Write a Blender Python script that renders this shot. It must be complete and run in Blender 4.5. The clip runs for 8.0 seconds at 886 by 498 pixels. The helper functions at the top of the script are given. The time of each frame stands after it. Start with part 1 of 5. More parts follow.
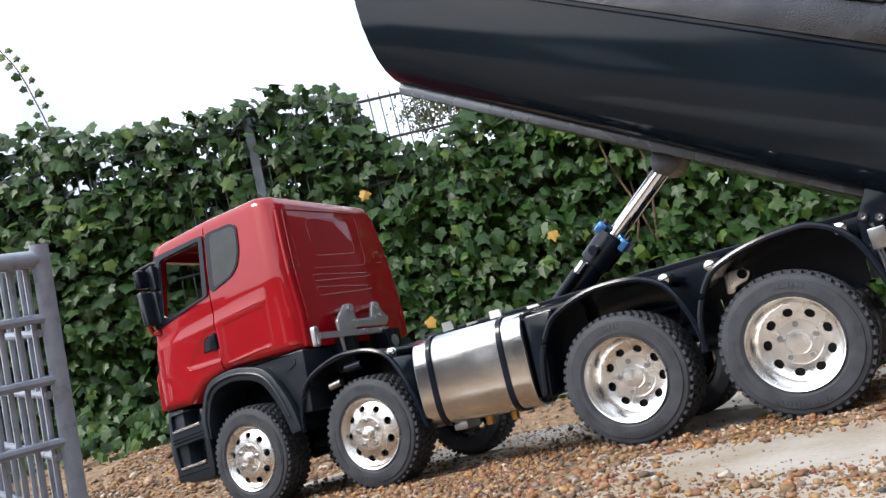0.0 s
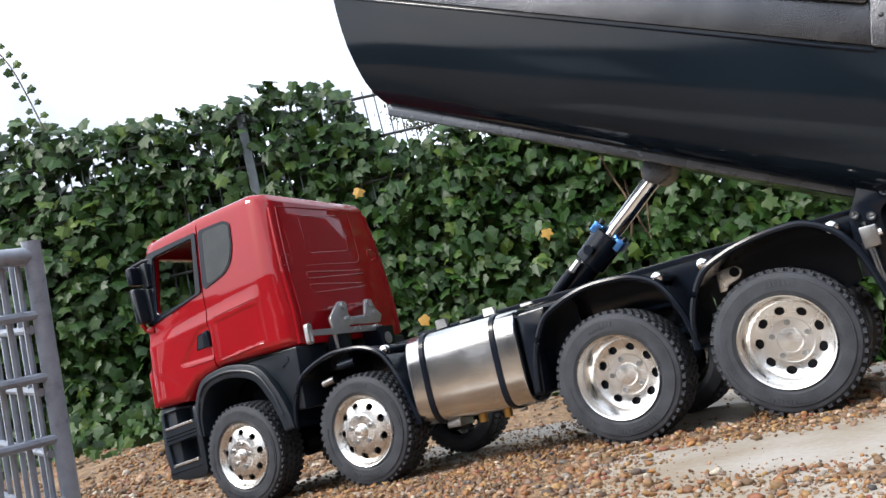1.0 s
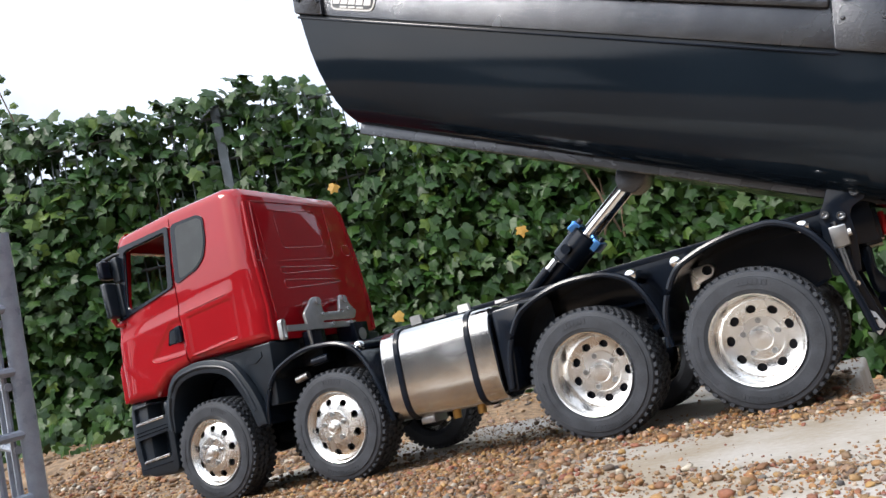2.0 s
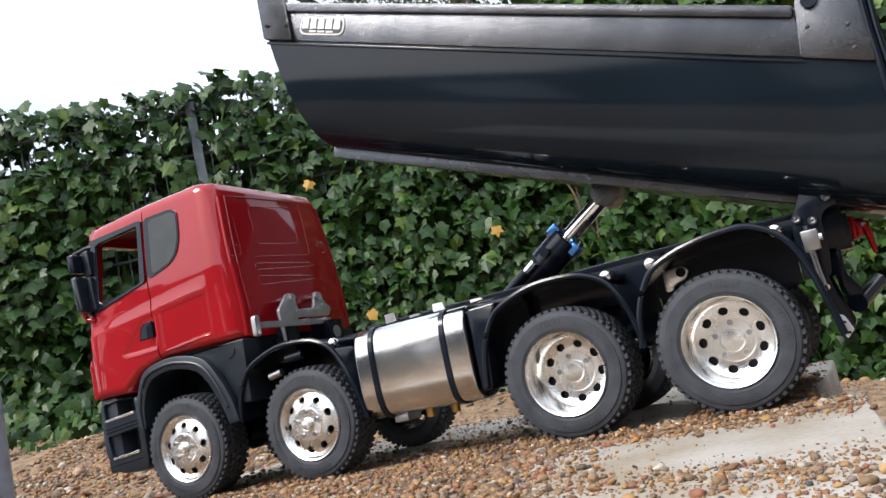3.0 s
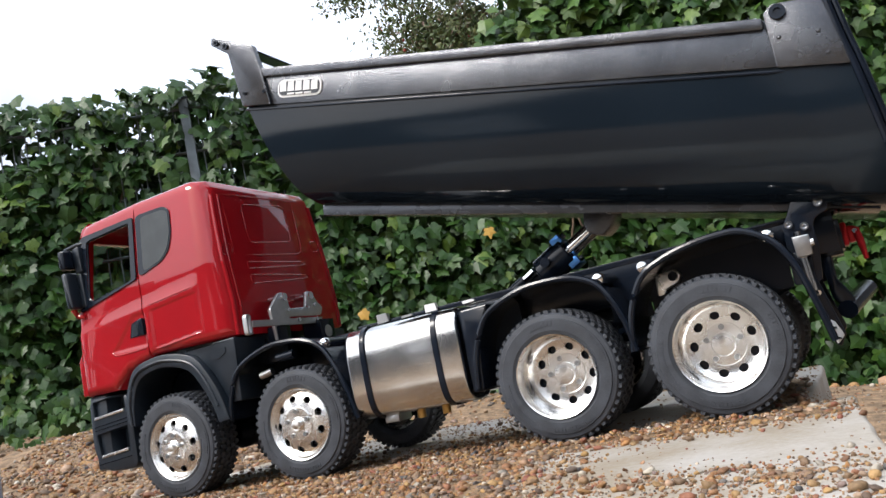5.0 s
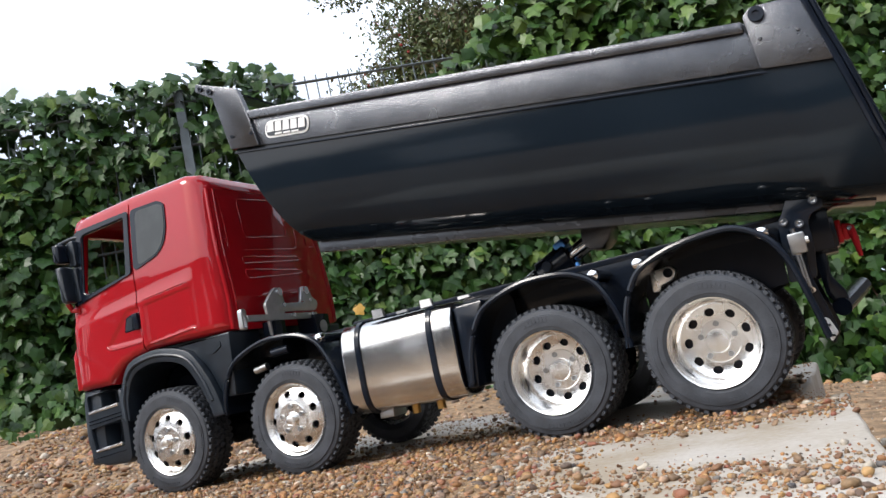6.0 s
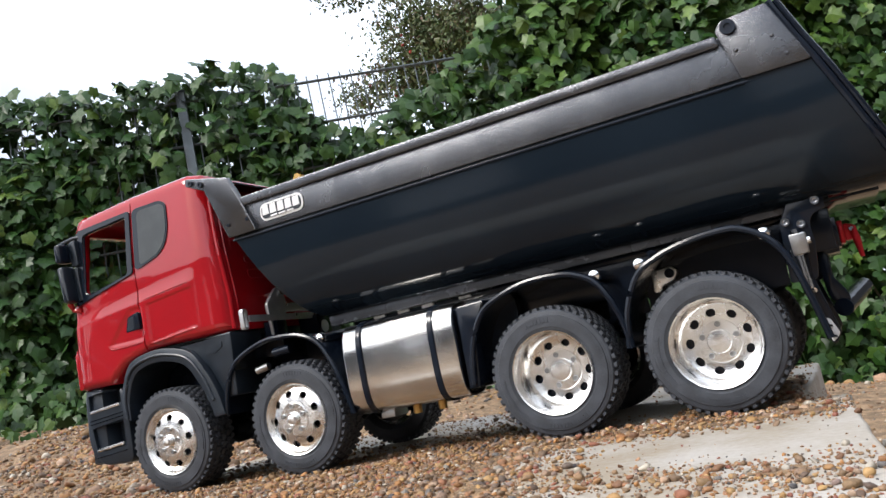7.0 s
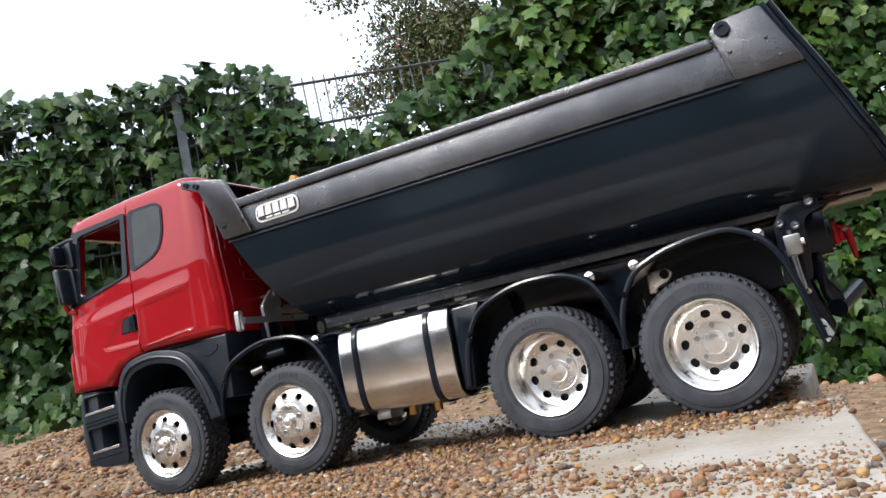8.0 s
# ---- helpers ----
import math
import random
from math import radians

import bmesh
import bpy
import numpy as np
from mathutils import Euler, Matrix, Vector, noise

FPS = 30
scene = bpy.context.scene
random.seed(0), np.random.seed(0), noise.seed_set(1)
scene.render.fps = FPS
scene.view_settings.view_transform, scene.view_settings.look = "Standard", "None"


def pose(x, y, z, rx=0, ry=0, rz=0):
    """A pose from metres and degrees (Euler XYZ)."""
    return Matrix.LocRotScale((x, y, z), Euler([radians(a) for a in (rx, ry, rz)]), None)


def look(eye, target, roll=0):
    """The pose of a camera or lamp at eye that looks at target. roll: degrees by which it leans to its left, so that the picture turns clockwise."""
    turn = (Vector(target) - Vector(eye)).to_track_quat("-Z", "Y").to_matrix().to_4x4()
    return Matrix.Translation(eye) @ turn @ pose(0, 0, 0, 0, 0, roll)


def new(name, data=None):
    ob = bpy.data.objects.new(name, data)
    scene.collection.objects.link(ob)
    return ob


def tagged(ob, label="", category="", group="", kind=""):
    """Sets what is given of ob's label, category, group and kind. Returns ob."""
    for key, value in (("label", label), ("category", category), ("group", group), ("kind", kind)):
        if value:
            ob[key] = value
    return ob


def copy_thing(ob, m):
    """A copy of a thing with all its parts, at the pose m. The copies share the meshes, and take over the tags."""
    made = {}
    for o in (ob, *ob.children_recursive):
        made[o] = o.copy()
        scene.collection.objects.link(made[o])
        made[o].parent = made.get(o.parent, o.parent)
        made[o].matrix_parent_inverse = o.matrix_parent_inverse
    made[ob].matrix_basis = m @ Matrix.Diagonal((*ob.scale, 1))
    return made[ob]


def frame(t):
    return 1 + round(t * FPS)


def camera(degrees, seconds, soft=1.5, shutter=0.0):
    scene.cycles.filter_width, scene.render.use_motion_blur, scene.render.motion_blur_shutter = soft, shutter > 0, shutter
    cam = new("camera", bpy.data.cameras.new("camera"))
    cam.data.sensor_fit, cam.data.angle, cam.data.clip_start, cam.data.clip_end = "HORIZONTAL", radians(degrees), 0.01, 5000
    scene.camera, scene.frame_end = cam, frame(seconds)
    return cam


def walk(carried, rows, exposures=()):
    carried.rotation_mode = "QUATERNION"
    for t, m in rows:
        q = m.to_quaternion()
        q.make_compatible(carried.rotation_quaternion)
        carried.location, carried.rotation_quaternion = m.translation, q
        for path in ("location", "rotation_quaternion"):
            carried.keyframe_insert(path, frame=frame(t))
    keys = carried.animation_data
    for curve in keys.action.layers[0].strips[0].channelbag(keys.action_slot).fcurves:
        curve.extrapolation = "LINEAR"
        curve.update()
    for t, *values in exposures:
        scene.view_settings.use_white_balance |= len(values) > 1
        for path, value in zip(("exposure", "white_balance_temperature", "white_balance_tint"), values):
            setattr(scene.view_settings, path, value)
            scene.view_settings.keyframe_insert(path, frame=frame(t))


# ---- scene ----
cam = camera(56.9, 8.0)
walk(cam, [
    (0.0, pose(0.5233, -0.6090, 0.0078, 103.685, 14.356, 32.842)),
    (0.5, pose(0.5232, -0.6083, 0.0076, 103.658, 14.353, 32.829)),
    (1.0, pose(0.5236, -0.6091, 0.0076, 103.411, 14.311, 32.369)),
    (1.5, pose(0.5234, -0.6087, 0.0075, 103.108, 14.331, 31.510)),
    (3.0, pose(0.5220, -0.6092, 0.0076, 102.150, 13.801, 28.514)),
    (3.5, pose(0.5217, -0.6095, 0.0077, 102.192, 13.541, 27.914)),
    (4.0, pose(0.5217, -0.6101, 0.0080, 102.258, 13.412, 27.885)),
    (4.5, pose(0.5216, -0.6096, 0.0078, 102.216, 13.285, 27.951)),
    (6.0, pose(0.5215, -0.6090, 0.0082, 101.623, 13.035, 27.440)),
    (6.5, pose(0.5210, -0.6095, 0.0078, 101.622, 12.965, 27.418)),
    (7.0, pose(0.5216, -0.6089, 0.0081, 101.657, 12.954, 27.539)),
    (7.5, pose(0.5212, -0.6086, 0.0074, 101.773, 12.868, 27.496)),
    (8.0, pose(0.5220, -0.6094, 0.0080, 101.695, 13.097, 27.256)),
], exposures=[(0.0, 0.35), (8.0, 0.35)])

# ---- light: a bright hazy sky with a weak wide sun ----
SUN_EL, SUN_AZ = 42.0, 210.0
world = bpy.data.worlds.new("sky")
scene.world = world
world.use_nodes = True
wn, wl = world.node_tree.nodes, world.node_tree.links
sky = wn.new("ShaderNodeTexSky")
sky.sky_type = 'NISHITA'
sky.sun_disc = False
sky.sun_elevation, sky.sun_rotation = radians(SUN_EL), radians(SUN_AZ)
sky.dust_density, sky.air_density, sky.ozone_density = 6.0, 1.0, 1.0
haze = wn.new("ShaderNodeMix")          # thin bright cloud over the whole sky
haze.data_type = 'RGBA'
cloud, cloud_amount = wn.new("ShaderNodeTexNoise"), wn.new("ShaderNodeMapRange")
cloud.inputs["Scale"].default_value, cloud.inputs["Detail"].default_value = 2.6, 6
wl.new(wn.new("ShaderNodeTexCoord").outputs["Generated"], cloud.inputs["Vector"])
cloud_amount.inputs["From Min"].default_value, cloud_amount.inputs["From Max"].default_value = 0.38, 0.62
cloud_amount.inputs["To Min"].default_value, cloud_amount.inputs["To Max"].default_value = 0.40, 0.97
wl.new(cloud.outputs[0], cloud_amount.inputs[0])
wl.new(cloud_amount.outputs[0], haze.inputs[0])
wl.new(sky.outputs[0], haze.inputs[6])
haze.inputs[7].default_value = (10.9, 11.9, 13.6, 1)
wl.new(haze.outputs[2], wn["Background"].inputs[0])
wn["Background"].inputs[1].default_value = 0.142
sun = new("sun", bpy.data.lights.new("sun", 'SUN'))
sun.data.energy, sun.data.angle, sun.data.color = 2.2, radians(16), (1.0, 0.96, 0.91)
_az, _el = radians(SUN_AZ), radians(SUN_EL)
sun.matrix_world = look((math.sin(_az) * math.cos(_el) * 20, math.cos(_az) * math.cos(_el) * 20, math.sin(_el) * 20), (0, 0, 0))


# ---- materials ----
def mat(name, a, b=None, rough=0.5, metal=0.0, scale=60.0, fine=600.0, bump=0.15, coat=0.0, per="", vary=0.0, rvar=0.1, spec=0.5, stops=None, bump_scale=None, dist=0.001):
    """A procedural surface: two noises mix the colours a and b, per-piece variation, fine relief, uneven gloss."""
    m = bpy.data.materials.new(name)
    m.use_nodes = True
    n, l = m.node_tree.nodes, m.node_tree.links
    bs = n["Principled BSDF"]
    b = b or tuple(c * 0.8 for c in a)
    co = n.new("ShaderNodeTexCoord")
    n1, n2 = n.new("ShaderNodeTexNoise"), n.new("ShaderNodeTexNoise")
    n1.inputs["Scale"].default_value, n2.inputs["Scale"].default_value = scale, fine
    n1.inputs["Detail"].default_value, n2.inputs["Detail"].default_value = 5, 3
    for q in (n1, n2):
        l.new(co.outputs["Object"], q.inputs["Vector"])
    fac = n.new("ShaderNodeMath")
    fac.operation = 'MULTIPLY_ADD'
    l.new(n2.outputs[0], fac.inputs[0])
    fac.inputs[1].default_value = 0.45
    sh = n.new("ShaderNodeMath")
    sh.operation = 'MULTIPLY_ADD'
    l.new(n1.outputs[0], sh.inputs[0])
    sh.inputs[1].default_value, sh.inputs[2].default_value = 1.6, -0.52
    l.new(sh.outputs[0], fac.inputs[2])
    ramp = n.new("ShaderNodeValToRGB")
    el = ramp.color_ramp.elements
    el[0].position, el[1].position = 0.3, 0.75
    el[0].color, el[1].color = (*b, 1), (*a, 1)
    l.new(fac.outputs[0], ramp.inputs[0])
    col = ramp.outputs[0]
    if per:
        rnd = n.new("ShaderNodeNewGeometry").outputs["Random Per Island"] if per == "island" else n.new("ShaderNodeObjectInfo").outputs["Random"]
        if stops:
            pick = n.new("ShaderNodeValToRGB")
            pick.color_ramp.interpolation = 'LINEAR'
            e = pick.color_ramp.elements
            while len(e) < len(stops):
                e.new(0.5)
            for i, c in enumerate(stops):
                e[i].position, e[i].color = i / (len(stops) - 1), (*c, 1)
            l.new(rnd, pick.inputs[0])
            mx = n.new("ShaderNodeMix")
            mx.data_type, mx.blend_type = 'RGBA', 'MULTIPLY'
            mx.inputs[0].default_value = 1.0
            l.new(pick.outputs[0], mx.inputs[6])
            l.new(col, mx.inputs[7])
            col = mx.outputs[2]
        if vary:
            hs = n.new("ShaderNodeHueSaturation")
            mv = n.new("ShaderNodeMapRange")
            mv.inputs["To Min"].default_value, mv.inputs["To Max"].default_value = 1 - vary, 1 + vary
            l.new(rnd, mv.inputs[0])
            l.new(mv.outputs[0], hs.inputs["Value"])
            l.new(col, hs.inputs["Color"])
            col = hs.outputs[0]
    l.new(col, bs.inputs["Base Color"])
    rr = n.new("ShaderNodeMapRange")
    rr.inputs["To Min"].default_value, rr.inputs["To Max"].default_value = max(0.02, rough - rvar), min(1, rough + rvar)
    l.new(n1.outputs[0], rr.inputs[0])
    l.new(rr.outputs[0], bs.inputs["Roughness"])
    bs.inputs["Metallic"].default_value = metal
    bs.inputs["Specular IOR Level"].default_value = spec
    bs.inputs["Coat Weight"].default_value = coat
    bs.inputs["Coat Roughness"].default_value = 0.02
    if bump:
        bp = n.new("ShaderNodeBump")
        bp.inputs["Strength"].default_value, bp.inputs["Distance"].default_value = bump, dist
        src = n2
        if bump_scale:
            src = n.new("ShaderNodeTexNoise")
            src.inputs["Scale"].default_value = bump_scale
            src.inputs["Detail"].default_value = 4
            l.new(co.outputs["Object"], src.inputs["Vector"])
        l.new(src.outputs[0], bp.inputs["Height"])
        l.new(bp.outputs[0], bs.inputs["Normal"])
    return m


RED = mat("red_paint", (0.345, 0.006, 0.011), (0.31, 0.005, 0.010), rough=0.40, scale=20, fine=900, bump=0.006, coat=1.0, rvar=0.04, spec=0.04)
BLACK = mat("black_satin_paint", (0.0075, 0.0115, 0.0200), (0.0050, 0.0080, 0.0145), rough=0.17, scale=25, fine=1200, bump=0.03, rvar=0.07, spec=0.30)
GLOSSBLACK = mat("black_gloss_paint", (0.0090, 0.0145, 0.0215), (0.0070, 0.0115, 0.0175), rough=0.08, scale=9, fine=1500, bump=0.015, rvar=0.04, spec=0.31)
TEXTURED = mat("black_hammered_paint", (0.118, 0.121, 0.129), (0.082, 0.085, 0.093), rough=0.26, metal=0.92, scale=40, fine=900, bump=0.60, rvar=0.06, bump_scale=1000, dist=0.0005)
BEAMBLACK = mat("black_beam_paint", (0.085, 0.092, 0.105), (0.06, 0.066, 0.076), rough=0.27, metal=0.6, scale=40, fine=900, bump=0.45, rvar=0.06, bump_scale=1000, dist=0.0004)
PLASTIC = mat("dark_grey_plastic", (0.013, 0.020, 0.030), (0.009, 0.014, 0.021), rough=0.33, scale=50, fine=1500, bump=0.08)
RUBBER = mat("tyre_rubber", (0.046, 0.052, 0.064), (0.026, 0.030, 0.038), rough=0.62, scale=70, fine=900, bump=0.25)
ALU = mat("turned_aluminium", (0.93, 0.92, 0.90), (0.84, 0.83, 0.81), rough=0.26, metal=1.0, scale=60, fine=1500, bump=0.06, rvar=0.1)
_n, _l = ALU.node_tree.nodes, ALU.node_tree.links      # lathe marks round the wheel's axis
_t = _n.new("ShaderNodeTangent")
_t.direction_type, _t.axis = 'RADIAL', 'Y'
_n["Principled BSDF"].inputs["Anisotropic"].default_value = 0.65
_l.new(_t.outputs[0], _n["Principled BSDF"].inputs["Tangent"])
STEEL = mat("polished_tank_steel", (0.80, 0.79, 0.77), (0.66, 0.65, 0.63), rough=0.15, metal=1.0, scale=35, fine=700, bump=0.05, rvar=0.08)
CHROME = mat("chrome", (0.88, 0.88, 0.88), (0.8, 0.8, 0.8), rough=0.09, metal=1.0, bump=0, rvar=0.04)
GREYMETAL = mat("grey_milled_metal", (0.50, 0.51, 0.52), (0.40, 0.41, 0.42), rough=0.36, metal=1.0, scale=80, bump=0.1)
BLASTED = mat("blasted_aluminium", (0.52, 0.53, 0.55), (0.43, 0.44, 0.46), rough=0.40, metal=0.75, scale=90, fine=1500, bump=0.08)
BRASS = mat("brass", (0.62, 0.40, 0.14), (0.5, 0.3, 0.1), rough=0.3, metal=1.0, bump=0)
BLUEMETAL = mat("blue_anodised_metal", (0.10, 0.28, 0.62), (0.07, 0.2, 0.5), rough=0.3, metal=0.9, bump=0)
REDMETAL = mat("red_anodised_metal", (0.55, 0.015, 0.025), (0.42, 0.01, 0.02), rough=0.3, metal=0.5, bump=0)
WHITE = mat("white_print", (0.78, 0.78, 0.78), (0.7, 0.7, 0.7), rough=0.4, bump=0)
TINT = mat("tinted_window", (0.060, 0.066, 0.068), (0.05, 0.055, 0.057), rough=0.10, bump=0, rvar=0.02, spec=0.22)
GLASS = bpy.data.materials.new("clear_glass")
GLASS.use_nodes = True
_g = GLASS.node_tree.nodes["Principled BSDF"]
_g.inputs["Transmission Weight"].default_value, _g.inputs["Roughness"].default_value, _g.inputs["IOR"].default_value = 1.0, 0.01, 1.45
CONCRETE = mat("concrete_slab", (0.49, 0.455, 0.41), (0.35, 0.29, 0.215), rough=0.85, scale=11, fine=240, bump=0.4, dist=0.002)
PEBBLE_STOPS = [(0.46, 0.22, 0.07), (0.18, 0.09, 0.05), (0.50, 0.31, 0.13), (0.11, 0.075, 0.055), (0.36, 0.165, 0.065), (0.58, 0.52, 0.43), (0.06, 0.058, 0.065), (0.40, 0.23, 0.095), (0.27, 0.09, 0.06), (0.44, 0.27, 0.10), (0.16, 0.105, 0.07), (0.32, 0.20, 0.11), (0.27, 0.20, 0.18)]
PEBBLE = mat("gravel_pebbles", (1.0, 0.99, 0.97), (0.7, 0.68, 0.65), rough=0.6, scale=180, fine=900, bump=0.3, per="island", stops=PEBBLE_STOPS)
PEBBLE_ONE = mat("pebble", (1.0, 0.99, 0.97), (0.7, 0.68, 0.65), rough=0.6, scale=180, fine=900, bump=0.3, per="object", stops=PEBBLE_STOPS)
SOIL = mat("gravel_ground", (0.33, 0.22, 0.13), (0.15, 0.10, 0.06), rough=0.9, scale=45, fine=170, bump=1.0, bump_scale=150, dist=0.006)
SAND = mat("sandy_grit", (0.34, 0.22, 0.12), (0.19, 0.12, 0.065), rough=0.95, scale=60, fine=900, bump=1.0, bump_scale=700, dist=0.002)
LEAF_STOPS = [(0.020, 0.058, 0.010), (0.032, 0.085, 0.014), (0.016, 0.046, 0.010), (0.055, 0.115, 0.018), (0.024, 0.066, 0.012), (0.040, 0.090, 0.012), (0.018, 0.050, 0.010), (0.028, 0.072, 0.012), (0.020, 0.056, 0.012), (0.11, 0.17, 0.025)]
LEAF = mat("ivy_leaves", (1.0, 1.0, 1.0), (0.62, 0.7, 0.6), rough=0.42, scale=30, fine=160, bump=0.2, per="island", stops=LEAF_STOPS, dist=0.004, spec=0.33)
LEAF_ONE = mat("ivy_leaf", (1.0, 1.0, 1.0), (0.62, 0.7, 0.6), rough=0.42, scale=30, fine=160, bump=0.2, per="object", stops=LEAF_STOPS, dist=0.004, spec=0.33)
# lighter greens that paint in the stronger light on the upper right ivy
LEAF_LIT = mat("lit_ivy_leaves", (1.0, 1.0, 1.0), (0.65, 0.72, 0.6), rough=0.42, scale=30, fine=160, bump=0.2, per="island", stops=[(0.045, 0.105, 0.018), (0.070, 0.140, 0.024), (0.040, 0.092, 0.017), (0.110, 0.180, 0.030), (0.052, 0.112, 0.018), (0.080, 0.150, 0.024)], dist=0.004, spec=0.33)
YELLOWLEAF = mat("yellow_leaf", (0.50, 0.29, 0.04), (0.36, 0.2, 0.03), rough=0.5, scale=30, fine=160, bump=0.2)
TREELEAF = mat("tree_leaves", (1.0, 1.0, 1.0), (0.7, 0.7, 0.7), rough=0.5, scale=20, per="island", stops=[(0.055, 0.095, 0.022), (0.075, 0.11, 0.025), (0.11, 0.115, 0.03), (0.045, 0.08, 0.02), (0.12, 0.06, 0.03)], bump=0)
BERRY = mat("red_berries", (0.35, 0.03, 0.02), rough=0.4, bump=0)
STEM = mat("woody_stem", (0.16, 0.11, 0.07), (0.09, 0.06, 0.04), rough=0.9, scale=40, fine=300, bump=0.5)
FENCE = mat("green_grey_fence_coating", (0.10, 0.12, 0.13), (0.07, 0.085, 0.09), rough=0.45, scale=20, bump=0.1)
CARTGREY = mat("grey_coated_wire", (0.30, 0.34, 0.41), (0.24, 0.27, 0.33), rough=0.30, scale=60, fine=500, bump=0.1)
SCREEN_GREY = mat("screen_wall_grey", (0.10, 0.105, 0.11), (0.06, 0.062, 0.068), rough=0.9, scale=3, fine=60, bump=0.3)


# ---- mesh helpers ----
def part(name, bm, material, parent=None, label="", category="", kind="", sharp=0.55):
    """Links a bmesh as one mesh object, under a thing or a part."""
    bmesh.ops.recalc_face_normals(bm, faces=bm.faces[:])
    for fc in bm.faces:
        fc.smooth = True
    for e in bm.edges:
        if len(e.link_faces) == 2 and e.calc_face_angle(0) > sharp:
            e.smooth = False
    me = bpy.data.meshes.new(name)
    bm.to_mesh(me)
    bm.free()
    me.materials.append(material)
    ob = new(name, me)
    if parent:
        ob.parent = parent
    return tagged(ob, label, category, "", kind)


def inset(pts, d):
    """A closed outline moved inwards by d (counter-clockwise outline)."""
    n, out = len(pts), []
    for i in range(n):
        a, b, c = Vector(pts[i - 1]), Vector(pts[i]), Vector(pts[(i + 1) % n])
        u, v = (b - a).normalized(), (c - b).normalized()
        nu, nv = Vector((-u.y, u.x)), Vector((-v.y, v.x))
        k = 1 + nu.dot(nv)
        out.append(tuple(b + (nu + nv) * (d / max(k, 0.35))))
    return out


def ccw(pts):
    s = sum(pts[i - 1][0] * pts[i][1] - pts[i][0] * pts[i - 1][1] for i in range(len(pts)))
    return list(pts) if s > 0 else list(pts)[::-1]


def rounded(pts, r, n=4):
    """A closed outline with its corners rounded to about r."""
    out = []
    for i in range(len(pts)):
        a, b, c = Vector(pts[i - 1]), Vector(pts[i]), Vector(pts[(i + 1) % len(pts)])
        da, dc = (a - b), (c - b)
        k = min(r, da.length * 0.45, dc.length * 0.45)
        p, q = b + da.normalized() * k, b + dc.normalized() * k
        for j in range(n + 1):
            s = j / n
            out.append(tuple((1 - s) ** 2 * p + 2 * s * (1 - s) * b + s * s * q))
    return out


def prism(bm, pts, y0, y1, r=0.0, n=2, axis="y", wide=None):
    """A prism over an outline, with rounded rims: outline (x, z) along y; axis 'x': outline (y, z) along x; 'z': outline (x, y) along z."""
    pts = ccw(pts)
    rings = []
    lev = [(y0, 0.0), (y1, 0.0)]
    if r > 0:
        lev = [(y0 + r * (1 - math.sin(a)), r * (1 - math.cos(a))) for a in [math.pi / 2 * (1 - i / n) for i in range(n + 1)]]
        lev += [(y1 - r * (1 - math.sin(a)), r * (1 - math.cos(a))) for a in [math.pi / 2 * i / n for i in range(n + 1)]]
    for y, d in lev:
        ring = []
        for p in (inset(pts, d) if d > 1e-9 else pts):
            yy = y if wide is None else wide(p[0], p[1], y)
            ring.append(bm.verts.new((p[0], yy, p[1]) if axis == "y" else (yy, p[0], p[1]) if axis == "x" else (p[0], p[1], yy)))
        rings.append(ring)
    k = len(pts)
    for a, b in zip(rings, rings[1:]):
        for i in range(k):
            bm.faces.new((a[i], a[(i + 1) % k], b[(i + 1) % k], b[i]))
    bm.faces.new(rings[0][::-1])
    bm.faces.new(rings[-1])
    return bm


def box(bm, x0, x1, y0, y1, z0, z1, r=0.0):
    return prism(bm, [(x0, z0), (x1, z0), (x1, z1), (x0, z1)], y0, y1, r)


def tube(bm, pts, r, seg=10, cap=True):
    """A round rod along points; r may be a list."""
    pts = [Vector(p) for p in pts]
    rings = []
    for i, p in enumerate(pts):
        d = (pts[min(i + 1, len(pts) - 1)] - pts[max(i - 1, 0)]).normalized()
        u = d.cross(Vector((0, 0, 1)) if abs(d.z) < 0.9 else Vector((1, 0, 0))).normalized()
        v = d.cross(u)
        rad = r[i] if isinstance(r, (list, tuple)) else r
        rings.append([bm.verts.new(p + (u * math.cos(a) + v * math.sin(a)) * rad) for a in [2 * math.pi * j / seg for j in range(seg)]])
    for a, b in zip(rings, rings[1:]):
        for j in range(seg):
            bm.faces.new((a[j], a[(j + 1) % seg], b[(j + 1) % seg], b[j]))
    if cap:
        bm.faces.new(rings[0][::-1])
        bm.faces.new(rings[-1])
    return bm


def lathe(bm, prof, seg=48, c=(0, 0, 0)):
    """Turns a profile of (radius, y) round the y axis."""
    rings = []
    for r, y in prof:
        if r < 1e-6:
            rings.append([bm.verts.new((c[0], c[1] + y, c[2]))])
        else:
            rings.append([bm.verts.new((c[0] + r * math.cos(2 * math.pi * j / seg), c[1] + y, c[2] + r * math.sin(2 * math.pi * j / seg))) for j in range(seg)])
    for a, b in zip(rings, rings[1:]):
        for j in range(seg):
            k = (j + 1) % seg
            if len(a) == 1 and len(b) > 1:
                bm.faces.new((a[0], b[k], b[j]))
            elif len(b) == 1 and len(a) > 1:
                bm.faces.new((a[j], a[k], b[0]))
            elif len(a) > 1:
                bm.faces.new((a[j], a[k], b[k], b[j]))
    return bm


